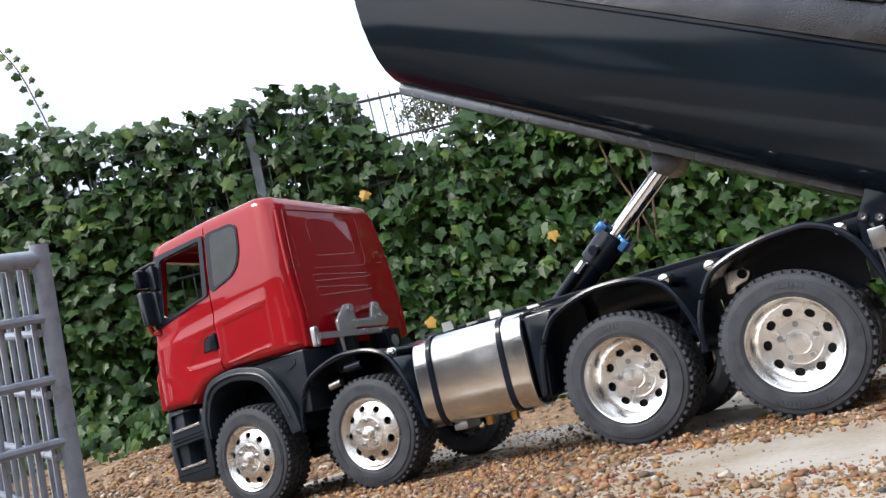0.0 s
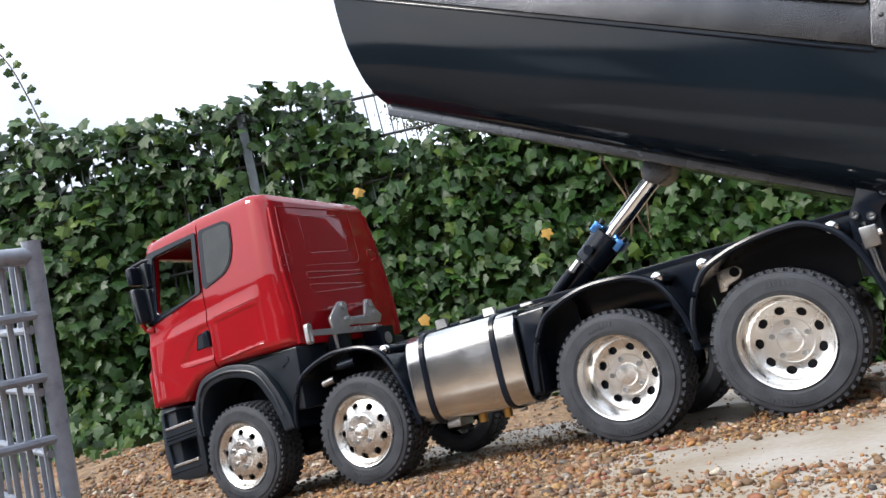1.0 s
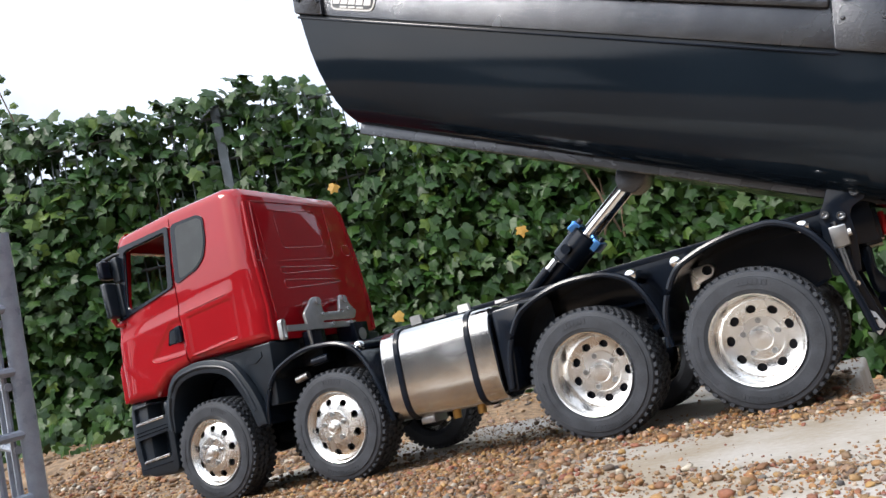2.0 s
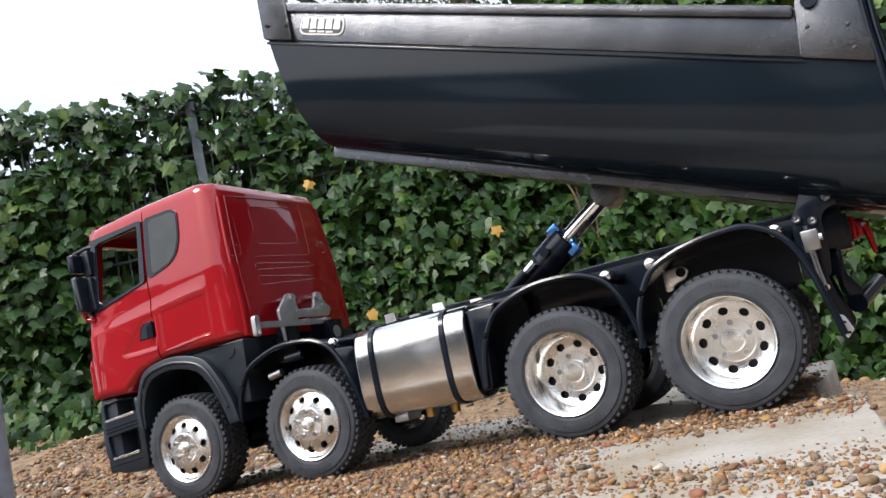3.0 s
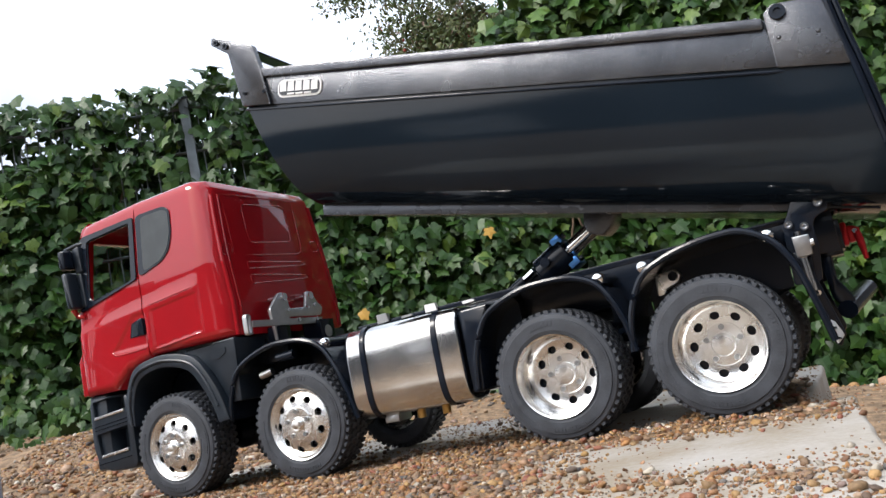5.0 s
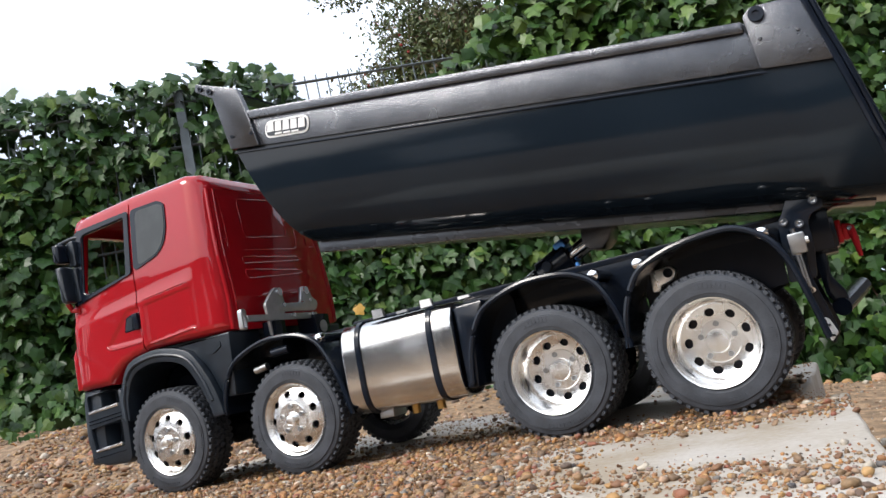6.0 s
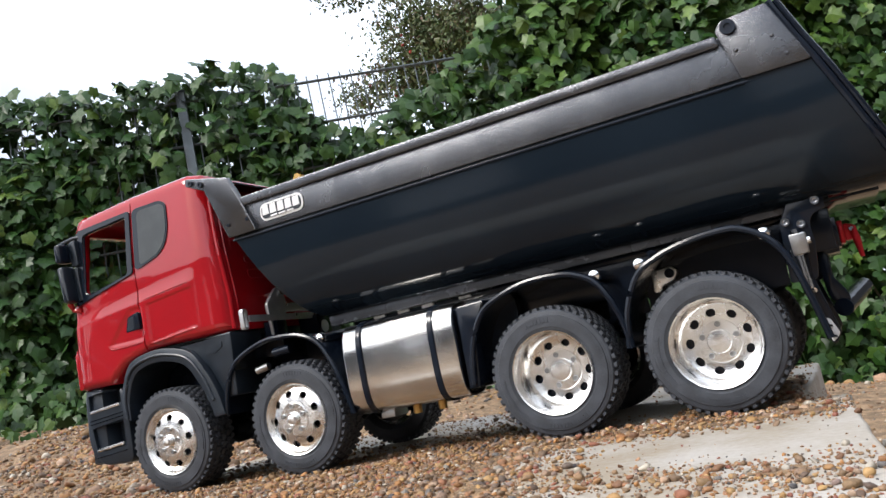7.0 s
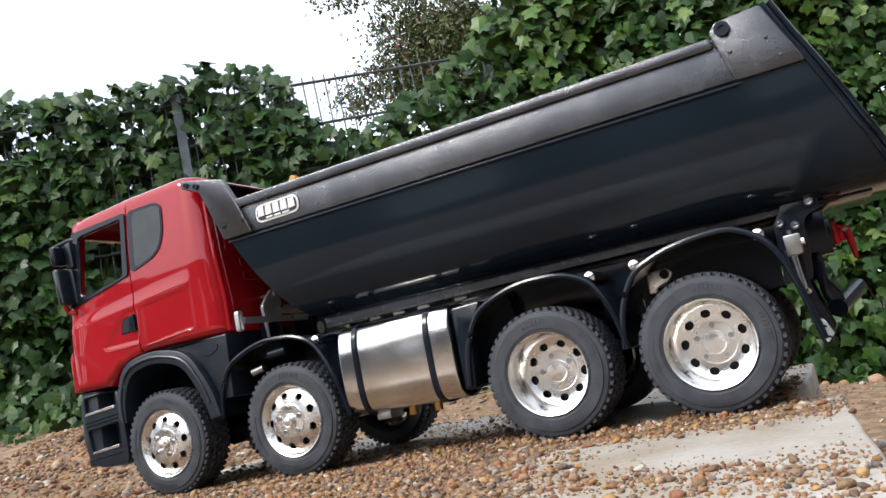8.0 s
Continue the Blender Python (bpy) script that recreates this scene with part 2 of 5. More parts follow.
def spline(pts, n=5):
    """Catmull-Rom through points of any dimension."""
    P = [Vector(p) for p in pts]
    P = [P[0] * 2 - P[1]] + P + [P[-1] * 2 - P[-2]]
    out = []
    for i in range(1, len(P) - 2):
        for j in range(n):
            t = j / n
            a, b, c, d = P[i - 1], P[i], P[i + 1], P[i + 2]
            out.append(tuple(0.5 * (2 * b + (c - a) * t + (2 * a - 5 * b + 4 * c - d) * t * t + (3 * b - a - 3 * c + d) * t ** 3)))
    out.append(tuple(P[-2]))
    return out


def carved(solid, cutters):
    """The solid less the cutters, as a new bmesh."""
    def mesh_of(bm):
        bmesh.ops.recalc_face_normals(bm, faces=bm.faces[:])
        me = bpy.data.meshes.new("blank")
        bm.to_mesh(me)
        bm.free()
        return me
    ob = new("blank", mesh_of(solid))
    tools = []
    for c in cutters:
        k = new("cutter", mesh_of(c))
        tools.append(k)
        md = ob.modifiers.new("cut", 'BOOLEAN')
        md.operation, md.object = 'DIFFERENCE', k
    bpy.context.view_layer.update()
    me = bpy.data.meshes.new_from_object(ob.evaluated_get(bpy.context.evaluated_depsgraph_get()))
    out = bmesh.new()
    out.from_mesh(me)
    for k in tools + [ob]:
        bpy.data.objects.remove(k)
    return out


def B():
    return bmesh.new()


# ---- the model truck: x to its rear, z up, near side at negative y ----
TRUCK = pose(0, 0, 0, 2.2275, 3.3481, 0.0651)
C = -0.0085                    # centre line
AXLES = (0.0, 0.1289, 0.3379, 0.4425)
PIVOT = (0.5102, 0.1228)       # hinge of the dump body
RAM_EYE = (0.3670, 0.110)       # on the lowered dump body
RAM_BASE = (0.2310, 0.072)
TILT = [(0.0, 32.44), (0.5, 30.82), (1.0, 29.32), (1.5, 27.88), (2.0, 26.25), (2.5, 24.5), (3.0, 22.75), (3.5, 21.08), (4.0, 19.2), (4.5, 17.25),
        (5.0, 15.1), (5.5, 12.7), (6.0, 9.7), (6.25, 7.65), (6.5, 5.23), (6.7, 2.2), (6.85, 0.25), (6.95, 0.0), (7.5, 0.0), (8.0, 0.0)]
truck = new("dump_truck")
truck.matrix_world = TRUCK
tagged(truck, "red four-axle model dump truck with a tipping black body", "toy truck")


def make_rim(front):
    """A pierced wheel disc, its outer face towards negative y."""
    bm = B()
    # outer lip and barrel
    if front:
        lathe(bm, [(0.0277, 0.004), (0.0279, 0.0), (0.0272, -0.0012), (0.0264, -0.0008), (0.0259, 0.0012), (0.0249, 0.0030), (0.0243, 0.022), (0.0265, 0.024)], 56)
    else:
        lathe(bm, [(0.0277, 0.004), (0.0280, 0.0), (0.0274, -0.0012), (0.0266, -0.0009), (0.0263, 0.0010), (0.0256, 0.0030), (0.0251, 0.0062), (0.0246, 0.0120), (0.0240, 0.0180), (0.0232, 0.0205)], 56)
    r0, r1, rm = (0.0126, 0.0249, 0.0193) if front else (0.0135, 0.0232, 0.0183)
    def face_y(r):
        if front:
            k = max(0.0, min(1.0, (r - r0) / (r1 - r0)))
            return -0.0012 + 0.0042 * k ** 2.0
        k = max(0.0, min(1.0, (r - r0) / (r1 - r0)))
        return 0.0222 - 0.0017 * k ** 2.2
    holes, m = 9, 16
    for h in range(holes):
        a0, a1 = 2 * math.pi * h / holes, 2 * math.pi * (h + 1) / holes
        am = (a0 + a1) / 2
        outer, hole = [], []
        edge = [(r0, a0 + (a1 - a0) * j / 4) for j in range(4)] + [(r0 + (r1 - r0) * j / 4, a1) for j in range(4)] + \
               [(r1, a1 - (a1 - a0) * j / 4) for j in range(4)] + [(r1 - (r1 - r0) * j / 4, a0) for j in range(4)]
        for r, a in edge:
            outer.append(bm.verts.new((r * math.cos(a), face_y(r), r * math.sin(a))))
            ex, ey = r * math.cos(a) - rm * math.cos(am), r * math.sin(a) - rm * math.sin(am)
            t = math.atan2(-ex * math.sin(am) + ey * math.cos(am), ex * math.cos(am) + ey * math.sin(am))
            hr, ht = (0.0026 if front else 0.0026) * math.cos(t), (0.0031 if front else 0.0031) * math.sin(t)
            hole.append((rm * math.cos(am) + hr * math.cos(am) - ht * math.sin(am), rm * math.sin(am) + hr * math.sin(am) + ht * math.cos(am)))
        top = [bm.verts.new((x, face_y(math.hypot(x, z)), z)) for x, z in hole]
        low = [bm.verts.new((x, face_y(math.hypot(x, z)) + 0.0022, z)) for x, z in hole]
        for k in range(m):
            j = (k + 1) % m
            bm.faces.new((outer[k], outer[j], top[j], top[k]))
            bm.faces.new((top[k], top[j], low[j], low[k]))
    bmesh.ops.remove_doubles(bm, verts=bm.verts[:], dist=1e-5)
    if front:
        lathe(bm, [(0.0127, -0.0011), (0.0122, -0.0028), (0.0, -0.0028)], 48)
    else:
        lathe(bm, [(0.0136, 0.0222), (0.0131, 0.0211), (0.0, 0.0211)], 48)
    return bm


def make_tyre(width):
    """Tyre with tread blocks; outer sidewall at y 0, inner at y width."""
    R = 0.0414
    bm = lathe(B(), [(0.0268, 0.004), (0.0274, 0.001), (0.030, -0.0012), (0.034, -0.0014), (0.0372, -0.0013), (0.0376, -0.0006), (0.0402, 0.0000), (0.0412, 0.0012), (R, 0.0030), (R + 0.0004, width / 2), (R, width - 0.0028), (0.0385, width), (0.031, width + 0.001), (0.0268, width - 0.003)], 72)
    return bm


def tread_rows(width):
    """Where the tread blocks sit: (row centre, row width, turn in degrees, edge row)."""
    R = 0.0405
    rows, n = (6 if width > 0.031 else 5), 48
    for i in range(rows):
        y0 = 0.0009 + (width - 0.0018) * i / rows
        y1 = 0.0009 + (width - 0.0018) * (i + 1) / rows - 0.0010
        for j in range(n):
            yield i, (y0 + y1) / 2, (y1 - y0), 360 * (j + 0.5 * (i % 2)) / n, i in (0, rows - 1)


def tread_block(bm, yc, w, deg, edge):
    """One tapered block, six-sided in the middle rows."""
    a, da = radians(deg), 2 * math.pi / 48 * 0.43
    top = 0.0436 - (0.0006 if edge else 0)
    vs = []
    for rr, sh in ((0.0402, 1.0), (top, 0.92)):
        for fy, fa in ((-0.5, -0.55), (0.0, -1.0), (0.5, -0.55), (0.5, 0.55), (0.0, 1.0), (-0.5, 0.55)):
            vs.append(bm.verts.new((rr * math.cos(a + fa * da * sh), yc + fy * w * sh, rr * math.sin(a + fa * da * sh))))
    b, t = vs[:6], vs[6:]
    bm.faces.new(t)
    for k in range(6):
        bm.faces.new((b[k], b[(k + 1) % 6], t[(k + 1) % 6], t[k]))


def make_bars(spans):
    """Raised unreadable lettering on the sidewall, as plain bars along arcs: (start, end, inner radius, height)."""
    bm = B()
    for a0, a1, r, h in spans:
        n = max(2, int(abs(a1 - a0) / 4))
        for k in range(n):
            s0 = radians(a0 + (a1 - a0) * k / n)
            s1 = radians(a0 + (a1 - a0) * (k + 0.7) / n)
            vs = []
            for y in (-0.0006, -0.0018):
                for rr, aa in ((r, s0), (r, s1), (r + h, s1), (r + h, s0)):
                    vs.append(bm.verts.new((rr * math.cos(aa), y, rr * math.sin(aa))))
            bm.faces.new(vs[4:])
            for q in range(4):
                bm.faces.new((vs[q], vs[(q + 1) % 4], vs[4 + (q + 1) % 4], vs[4 + q]))
    return bm


def make_wheel(front, width, hub_label, single):
    """wheel (hub) > tyre, rim, lettering, tread blocks, five bolts."""
    if front:
        hub = lathe(B(), [(0.0056, -0.0020), (0.0054, -0.0045), (0.0046, -0.0052), (0.0038, -0.0050), (0.0032, -0.0066), (0.0012, -0.0072), (0.0, -0.0072)], 24)
    else:
        hub = lathe(B(), [(0.0076, 0.0213), (0.0075, 0.0180), (0.0069, 0.0173), (0.0045, 0.0171), (0.0020, 0.0170), (0.0, 0.0170)], 40)
    tube(hub, [(0, 0.006 if front else 0.0215, 0), (0, width + 0.004, 0)], 0.006, 16)
    w = part("wheel", hub, ALU, truck, hub_label)
    part("tyre", make_tyre(width), RUBBER, w, "black rubber tyre with block tread")
    part("rim", make_rim(front), ALU, w, "pierced bright aluminium rim")
    part("brake_drum", lathe(B(), [(0.0, 0.0262), (0.0225, 0.0262), (0.0225, width)], 24), BLACK, w)
    for span in ((70, 100, 0.0330, 0.0030), (-118, -66, 0.0333, 0.0026), (168, 222, 0.0333, 0.0026), (-4, 30, 0.0330, 0.0030)):
        part("lettering", make_bars([span]), RUBBER, w)
    if single:
        shapes = {}
        for i, yc, wd, deg, edge in tread_rows(width):
            if i not in shapes:
                bm = B()
                tread_block(bm, yc, wd, 0, edge)
                o = part("tread_block", bm, RUBBER, w)
                shapes[i] = o.data
            else:
                o = new("tread_block", shapes[i])
                o.parent = w
            o.matrix_basis = pose(0, 0, 0, 0, -deg, 0)
    else:
        bm = B()
        for i, yc, wd, deg, edge in tread_rows(width):
            tread_block(bm, yc, wd, deg, edge)
        part("tread", bm, RUBBER, w, kind="stuff")
    for k in range(5):
        a = radians(90 + 72 * k)
        rb, yb = (0.0096, -0.0028) if front else (0.0107, 0.0211)
        bt = lathe(B(), [(0.0018, 0.0005), (0.0018, -0.0011), (0.0016, -0.0014), (0.0009, -0.0014), (0.0008, -0.0003), (0.0, -0.0003)], 12)
        o = part("bolt", bt, GREYMETAL, w)
        o.location = (rb * math.cos(a), yb, rb * math.sin(a))
    return w


def wheels():
    # eight wheels; those towards the open side carry single tread blocks
    for front, xs, width in ((True, AXLES[:2], 0.030), (False, AXLES[2:], 0.038)):
        label = "model truck wheel with convex hub" if front else "model truck wheel with deep-dished hub"
        for near in (True, False):
            w = make_wheel(front, width, label, near)
            for k, x in enumerate(xs):
                turn = (14 if x < 0.05 else 0 if x < 0.2 else -12 if x < 0.4 else 4)
                m = pose(x, -0.0945, 0.0438, 0, turn, 0) if near else pose(x, 2 * C + 0.0945, 0.0438, 0, turn + 30, 180)
                if k == 0:
                    w.matrix_basis = m
                else:
                    copy_thing(w, m)


wheels()


# ---- cab ----
CAB = [(-0.1027, 0.100), (-0.1040, 0.135), (-0.1020, 0.172), (-0.0985, 0.185), (-0.0925, 0.240), (-0.0895, 0.250), (-0.082, 0.2555), (-0.02, 0.2600),
       (0.046, 0.2615), (0.058, 0.2590), (0.0645, 0.2515), (0.0668, 0.240), (0.0765, 0.150), (0.0765, 0.122), (-0.008, 0.122), (-0.040, 0.114), (-0.060, 0.100)]
HW = 0.0835


def soft(a, b, v):
    t = min(1.0, max(0.0, (v - a) / (b - a)))
    return t * t * (3 - 2 * t)


def back_x(z):
    return 0.0765 if z < 0.15 else 0.0765 - 0.0097 * (z - 0.150) / 0.090


def relief(x, z):
    """Pressed forms of the flank: shoulder, sunk panel behind the door, hollow round the handle."""
    sh = 0.1562 + 0.0971 * (x + 0.097)
    fade = 1 - soft(0.040, 0.050, x)
    d = 0.0019 * (1 - min(1.0, max(0.0, (z - sh) / 0.0105))) ** 1.6 * fade
    lo, hi = 0.1276 + 0.075 * (x + 0.004), 0.1607 + 0.09 * (x + 0.0065)
    inside = min(x + 0.0080, 0.0440 - x, z - lo, hi - z)
    d -= 0.0010 * soft(-0.0003, 0.0010, inside)
    lower = 0.1306 if x > -0.050 else 0.1306 + 0.3 * (-0.050 - x)
    edge = min((x + 0.0585) * 0.70 - (z - 0.1315) * 0.71, z - lower, 0.1612 - z, -0.0135 - x)
    d -= 0.0013 * soft(-0.0002, 0.0030, edge)
    return d


def cab_width(x, z, y):
    """Half-widths narrow towards the roof, the nose and the rounded rear corner, and carry the pressings."""
    k = 1.0 - 0.085 * max(0.0, (z - 0.185) / 0.075) ** 1.4 - 0.05 * max(0.0, (-x - 0.06) / 0.045) ** 2
    u = min(1.0, max(0.0, (x - back_x(z) + 0.027) / 0.027))
    k -= 0.105 * u ** 2.6
    off = (y - C) * k
    out = min(1.0, max(0.0, (abs(y - C) / HW - 0.6) / 0.3))
    return C + off + math.copysign(relief(x, z) * out, off)


def curved(bm, xs, zs):
    """Cuts a flat-sided solid along the grid and lays it on the cab's curved flanks."""
    for axis, vals in ((0, xs), (2, zs)):
        for v in vals:
            co, no = [0, 0, 0], [0, 0, 0]
            co[axis], no[axis] = v, 1
            bmesh.ops.bisect_plane(bm, geom=bm.verts[:] + bm.edges[:] + bm.faces[:], dist=1e-6, plane_co=co, plane_no=no)
    for v in bm.verts:
        v.co.y = cab_width(v.co.x, v.co.z, v.co.y)
    return bm


def rib(bm, pts, r, fn):
    """A soft ridge over a surface: pts are (u, v), fn gives the place."""
    pts = spline(pts, 5)
    return tube(bm, [fn(u, v) for u, v in pts], [r * 0.3, r * 0.75] + [r] * (len(pts) - 4) + [r * 0.75, r * 0.3], 8)


def cab():
    fine_x = [-0.1003 + 0.0038 * i for i in range(11)] + [-0.0597 + 0.0019 * i for i in range(58)] + [0.0528 + 0.003 * i for i in range(8)]
    fine_z = [0.1042 + 0.0042 * i for i in range(5)] + [0.1243 + 0.0010 * i for i in range(62)] + [0.1882 + 0.0042 * i for i in range(17)]
    body = curved(prism(B(), CAB, C - HW, C + HW, 0.0075, 4), fine_x, fine_z)
    inner = curved(prism(B(), inset(ccw(CAB), 0.006), C - HW + 0.0055, C + HW - 0.0055, 0.004, 2), [-0.095 + 0.0093 * i for i in range(18)], [0.1115 + 0.0093 * i for i in range(16)])
    win = rounded([(-0.0812, 0.1858), (-0.0790, 0.2375), (-0.0745, 0.2395), (-0.0232, 0.2422), (-0.0245, 0.1905), (-0.0750, 0.1822)], 0.0026, 3)
    c1 = prism(B(), win, -0.2, 0.2)
    wind = prism(B(), [(C - 0.068, 0.187), (C + 0.068, 0.187), (C + 0.064, 0.240), (C - 0.064, 0.240)], -0.15, -0.085, axis="x")
    cuts = [inner, c1, wind]
    for yy in (C - HW - 0.01, C + HW - 0.006):      # door seams
        cuts.append(prism(B(), [(-0.0148, 0.1195), (-0.0134, 0.1195), (-0.0162, 0.186), (-0.0164, 0.2535), (-0.0178, 0.2535), (-0.0176, 0.186)], yy, yy + 0.0165))
    shell = part("cab", carved(body, cuts), RED, truck, "glossy red truck cab with a side window down", sharp=0.6)

    # black frames of the side windows, with the tinted quarter windows
    frame_out = rounded([(-0.0925, 0.1752), (-0.0905, 0.2385), (-0.0845, 0.2440), (-0.0182, 0.2462), (-0.0184, 0.1902), (-0.0766, 0.1782)], 0.003, 3)
    quarter = rounded([(-0.0152, 0.1912), (-0.0152, 0.2464), (0.0180, 0.2464), (0.0250, 0.2420), (0.0258, 0.2210), (0.0218, 0.2070), (0.0128, 0.1990)], 0.0055, 5)
    pane = rounded([(-0.0090, 0.1944), (-0.0090, 0.2434), (0.0180, 0.2434), (0.0236, 0.2400), (0.0244, 0.2210), (0.0200, 0.2075), (0.0122, 0.2004)], 0.0055, 5)
    for s in (-1, 1):
        def shift(x, z, y, s=s):
            return C + s * (C - cab_width(x, z, C - HW)) + y
        out = prism(B(), frame_out, -0.0016, 0.0016, wide=shift)
        hole = prism(B(), win, -0.05, 0.05, wide=shift)
        part("window_frame", carved(out, [hole]), BLACK, shell, "black window surround")
        part("window_channel", tube(B(), [(x, shift(x, z, -s * 0.0012), z) for x, z in win + win[:1]], 0.0011, 6, False), BLACK, shell)
        q = part("quarter_window", prism(B(), quarter, -0.0010, 0.0010, wide=shift), BLACK, shell, "tinted rear side window")
        part("pane", prism(B(), pane, -0.0013, 0.0013, wide=shift), TINT, q)
        # handle in its hollow
        hb = prism(B(), rounded([(-0.0352, 0.1412), (-0.0316, 0.1535), (-0.0260, 0.1550), (-0.0158, 0.1556), (-0.0160, 0.1416)], 0.0016), -0.0005, 0.0005, wide=shift)
        h = part("door_handle", hb, BLACK, shell, "black recessed door handle")
        part("cup", prism(B(), rounded([(-0.0335, 0.1420), (-0.0302, 0.1526), (-0.0248, 0.1540), (-0.0252, 0.1424)], 0.0016), -0.0009, 0.0009, wide=shift), PLASTIC, h)
        part("grip", prism(B(), rounded([(-0.0228, 0.1412), (-0.0236, 0.1552), (-0.0172, 0.1562), (-0.0164, 0.1412)], 0.0015), -0.0024, 0.0024, 0.0008, wide=shift), BLACK, h)

    # raised edges of the pressings
    for s in (-1, 1):
        def flank(x, z, s=s):
            return (x, C + s * (C - cab_width(x, z, C - HW)) + s * 0.0001, z)
        for pts in ([(-0.0100, 0.1650), (0.005, 0.1663), (0.025, 0.1682), (0.042, 0.1698)], [(-0.0041, 0.1268), (0.012, 0.1280), (0.030, 0.1296), (0.0450, 0.1307)],
                    [(-0.0575, 0.1335), (-0.0545, 0.1302), (-0.0489, 0.1293), (-0.030, 0.1294), (-0.0160, 0.1299)]):
            rb = B()
            rib(rb, pts, 0.0006, flank)
            part("pressed_edge", rb, RED, shell)
    # back wall: window pressing, swages, corner beads
    def back(y, z):
        return (back_x(z) + 0.0001, y, z)
    def press(pts, r=0.0006, close=False):
        r *= 0.45
        o = rounded(pts, 0.006, 4) if close else pts
        b = B()
        if close:
            tube(b, [back(*p) for p in o + o[:2]], r, 6, False)
        else:
            rib(b, o, r, back)
        part("rear_panel_pressing", b, RED, shell)
    press([(-0.0455, 0.2030), (0.0154, 0.2072), (0.0166, 0.2429), (-0.0454, 0.2386)], 0.0008, True)
    press([(0.0310, 0.2478), (0.0296, 0.2240), (0.0282, 0.2030), (0.0240, 0.1962), (0.0150, 0.1950), (-0.0200, 0.1932), (-0.0533, 0.1913)], 0.0008)
    press([(-0.0687, 0.2430), (-0.0688, 0.2200), (-0.0690, 0.1917)], 0.0009)
    press([(-0.0556, 0.1791), (0.0240, 0.1842), (0.0290, 0.1858), (0.0240, 0.1876), (-0.0560, 0.1852)], 0.0008, True)
    press([(-0.0554, 0.1657), (0.0210, 0.1712), (0.0270, 0.1728), (0.0210, 0.1748), (-0.0560, 0.1737)], 0.0008, True)
    press([(-0.0491, 0.1495), (0.0000, 0.1546), (0.0164, 0.1556), (0.0374, 0.1551)], 0.0007)
    press([(-0.0846, 0.1906), (-0.0704, 0.1917), (-0.0708, 0.2011), (-0.0835, 0.2004)], 0.0007, True)
    press([(0.0425, 0.1977), (0.0559, 0.1987), (0.0577, 0.2096), (0.0431, 0.2085)], 0.0007, True)
    press([(-0.0760, 0.2458), (-0.0197, 0.2478), (0.0560, 0.2500)], 0.0010)
    for s in (-1, 1):
        bm = B()
        zz = [0.1235 + 0.0087 * i for i in range(15)]
        tube(bm, [(back_x(z) - 0.0030, cab_width(back_x(z) - 0.003, z, C + s * HW) - s * 0.0034, z) for z in zz], 0.0024, 10)
        part("corner_bead", bm, RED, shell)
        bm = B()
        tube(bm, [(back_x(z) - 0.0002, cab_width(back_x(z) - 0.003, z, C + s * HW) - s * 0.0085, z) for z in zz], 0.0011, 8)
        part("corner_seam", bm, RED, shell)
    for yy in (-0.066, -0.055, 0.034, 0.045):
        bm = B()
        tube(bm, [(-0.060, yy, 0.2575), (-0.02, yy, 0.2600), (0.044, yy, 0.2612), (0.0515, yy, 0.2600)], 0.0011, 8)
        part("roof_seam", bm, RED, shell)
    bm = prism(B(), [(-0.0945, 0.2440), (-0.0895, 0.2535), (-0.080, 0.2570), (-0.0815, 0.2520)], C - 0.073, C + 0.073, 0.0015)
    part("sun_visor", bm, RED, shell)
    part("windscreen", prism(B(), [(C - 0.066, 0.188), (C + 0.066, 0.188), (C + 0.062, 0.239), (C - 0.062, 0.239)], 0, 0.0015, axis="x", wide=lambda y, z, t: -0.0975 + (z - 0.188) * 0.11 + t), GLASS, shell, "clear windscreen")
    part("front_grille", box(B(), -0.106, -0.100, C - 0.055, C + 0.055, 0.108, 0.165, 0.002), PLASTIC, shell)
    part("corner_deflector", prism(B(), rounded([(-0.1055, 0.1010), (-0.1060, 0.1320), (-0.1010, 0.1400), (-0.0985, 0.1300), (-0.0990, 0.1020)], 0.002), -0.0895, -0.0855, 0.0012), RED, shell)

    # inside
    part("cab_floor", box(B(), -0.095, 0.070, C - 0.074, C + 0.074, 0.118, 0.140, 0.002), PLASTIC, shell)
    part("dashboard", prism(B(), rounded([(-0.096, 0.140), (-0.096, 0.186), (-0.080, 0.188), (-0.066, 0.176), (-0.068, 0.140)], 0.004), C - 0.072, C + 0.072, 0.002), PLASTIC, shell)
    sw = B()
    ring = [(-0.056 + 0.010 * 0.55 * math.sin(a), -0.048 + 0.013 * math.cos(a), 0.186 + 0.013 * 0.62 * math.sin(a)) for a in [2 * math.pi * i / 20 for i in range(21)]]
    tube(sw, ring, 0.0013, 8, False)
    tube(sw, [(-0.057, -0.048, 0.184), (-0.070, -0.048, 0.168)], 0.002, 8)
    tube(sw, [(-0.056, -0.060, 0.186), (-0.057, -0.048, 0.184), (-0.056, -0.036, 0.186)], 0.0012, 6)
    part("steering_wheel", sw, BLACK, shell)
    for yy in (-0.048, 0.030):
        st = prism(B(), rounded([(-0.035, 0.140), (-0.035, 0.160), (-0.008, 0.163), (0.000, 0.205), (0.010, 0.205), (0.006, 0.140)], 0.004), yy - 0.019, yy + 0.019, 0.004)
        part("cab_seat", st, BLACK, shell, "black driver's cab seat")

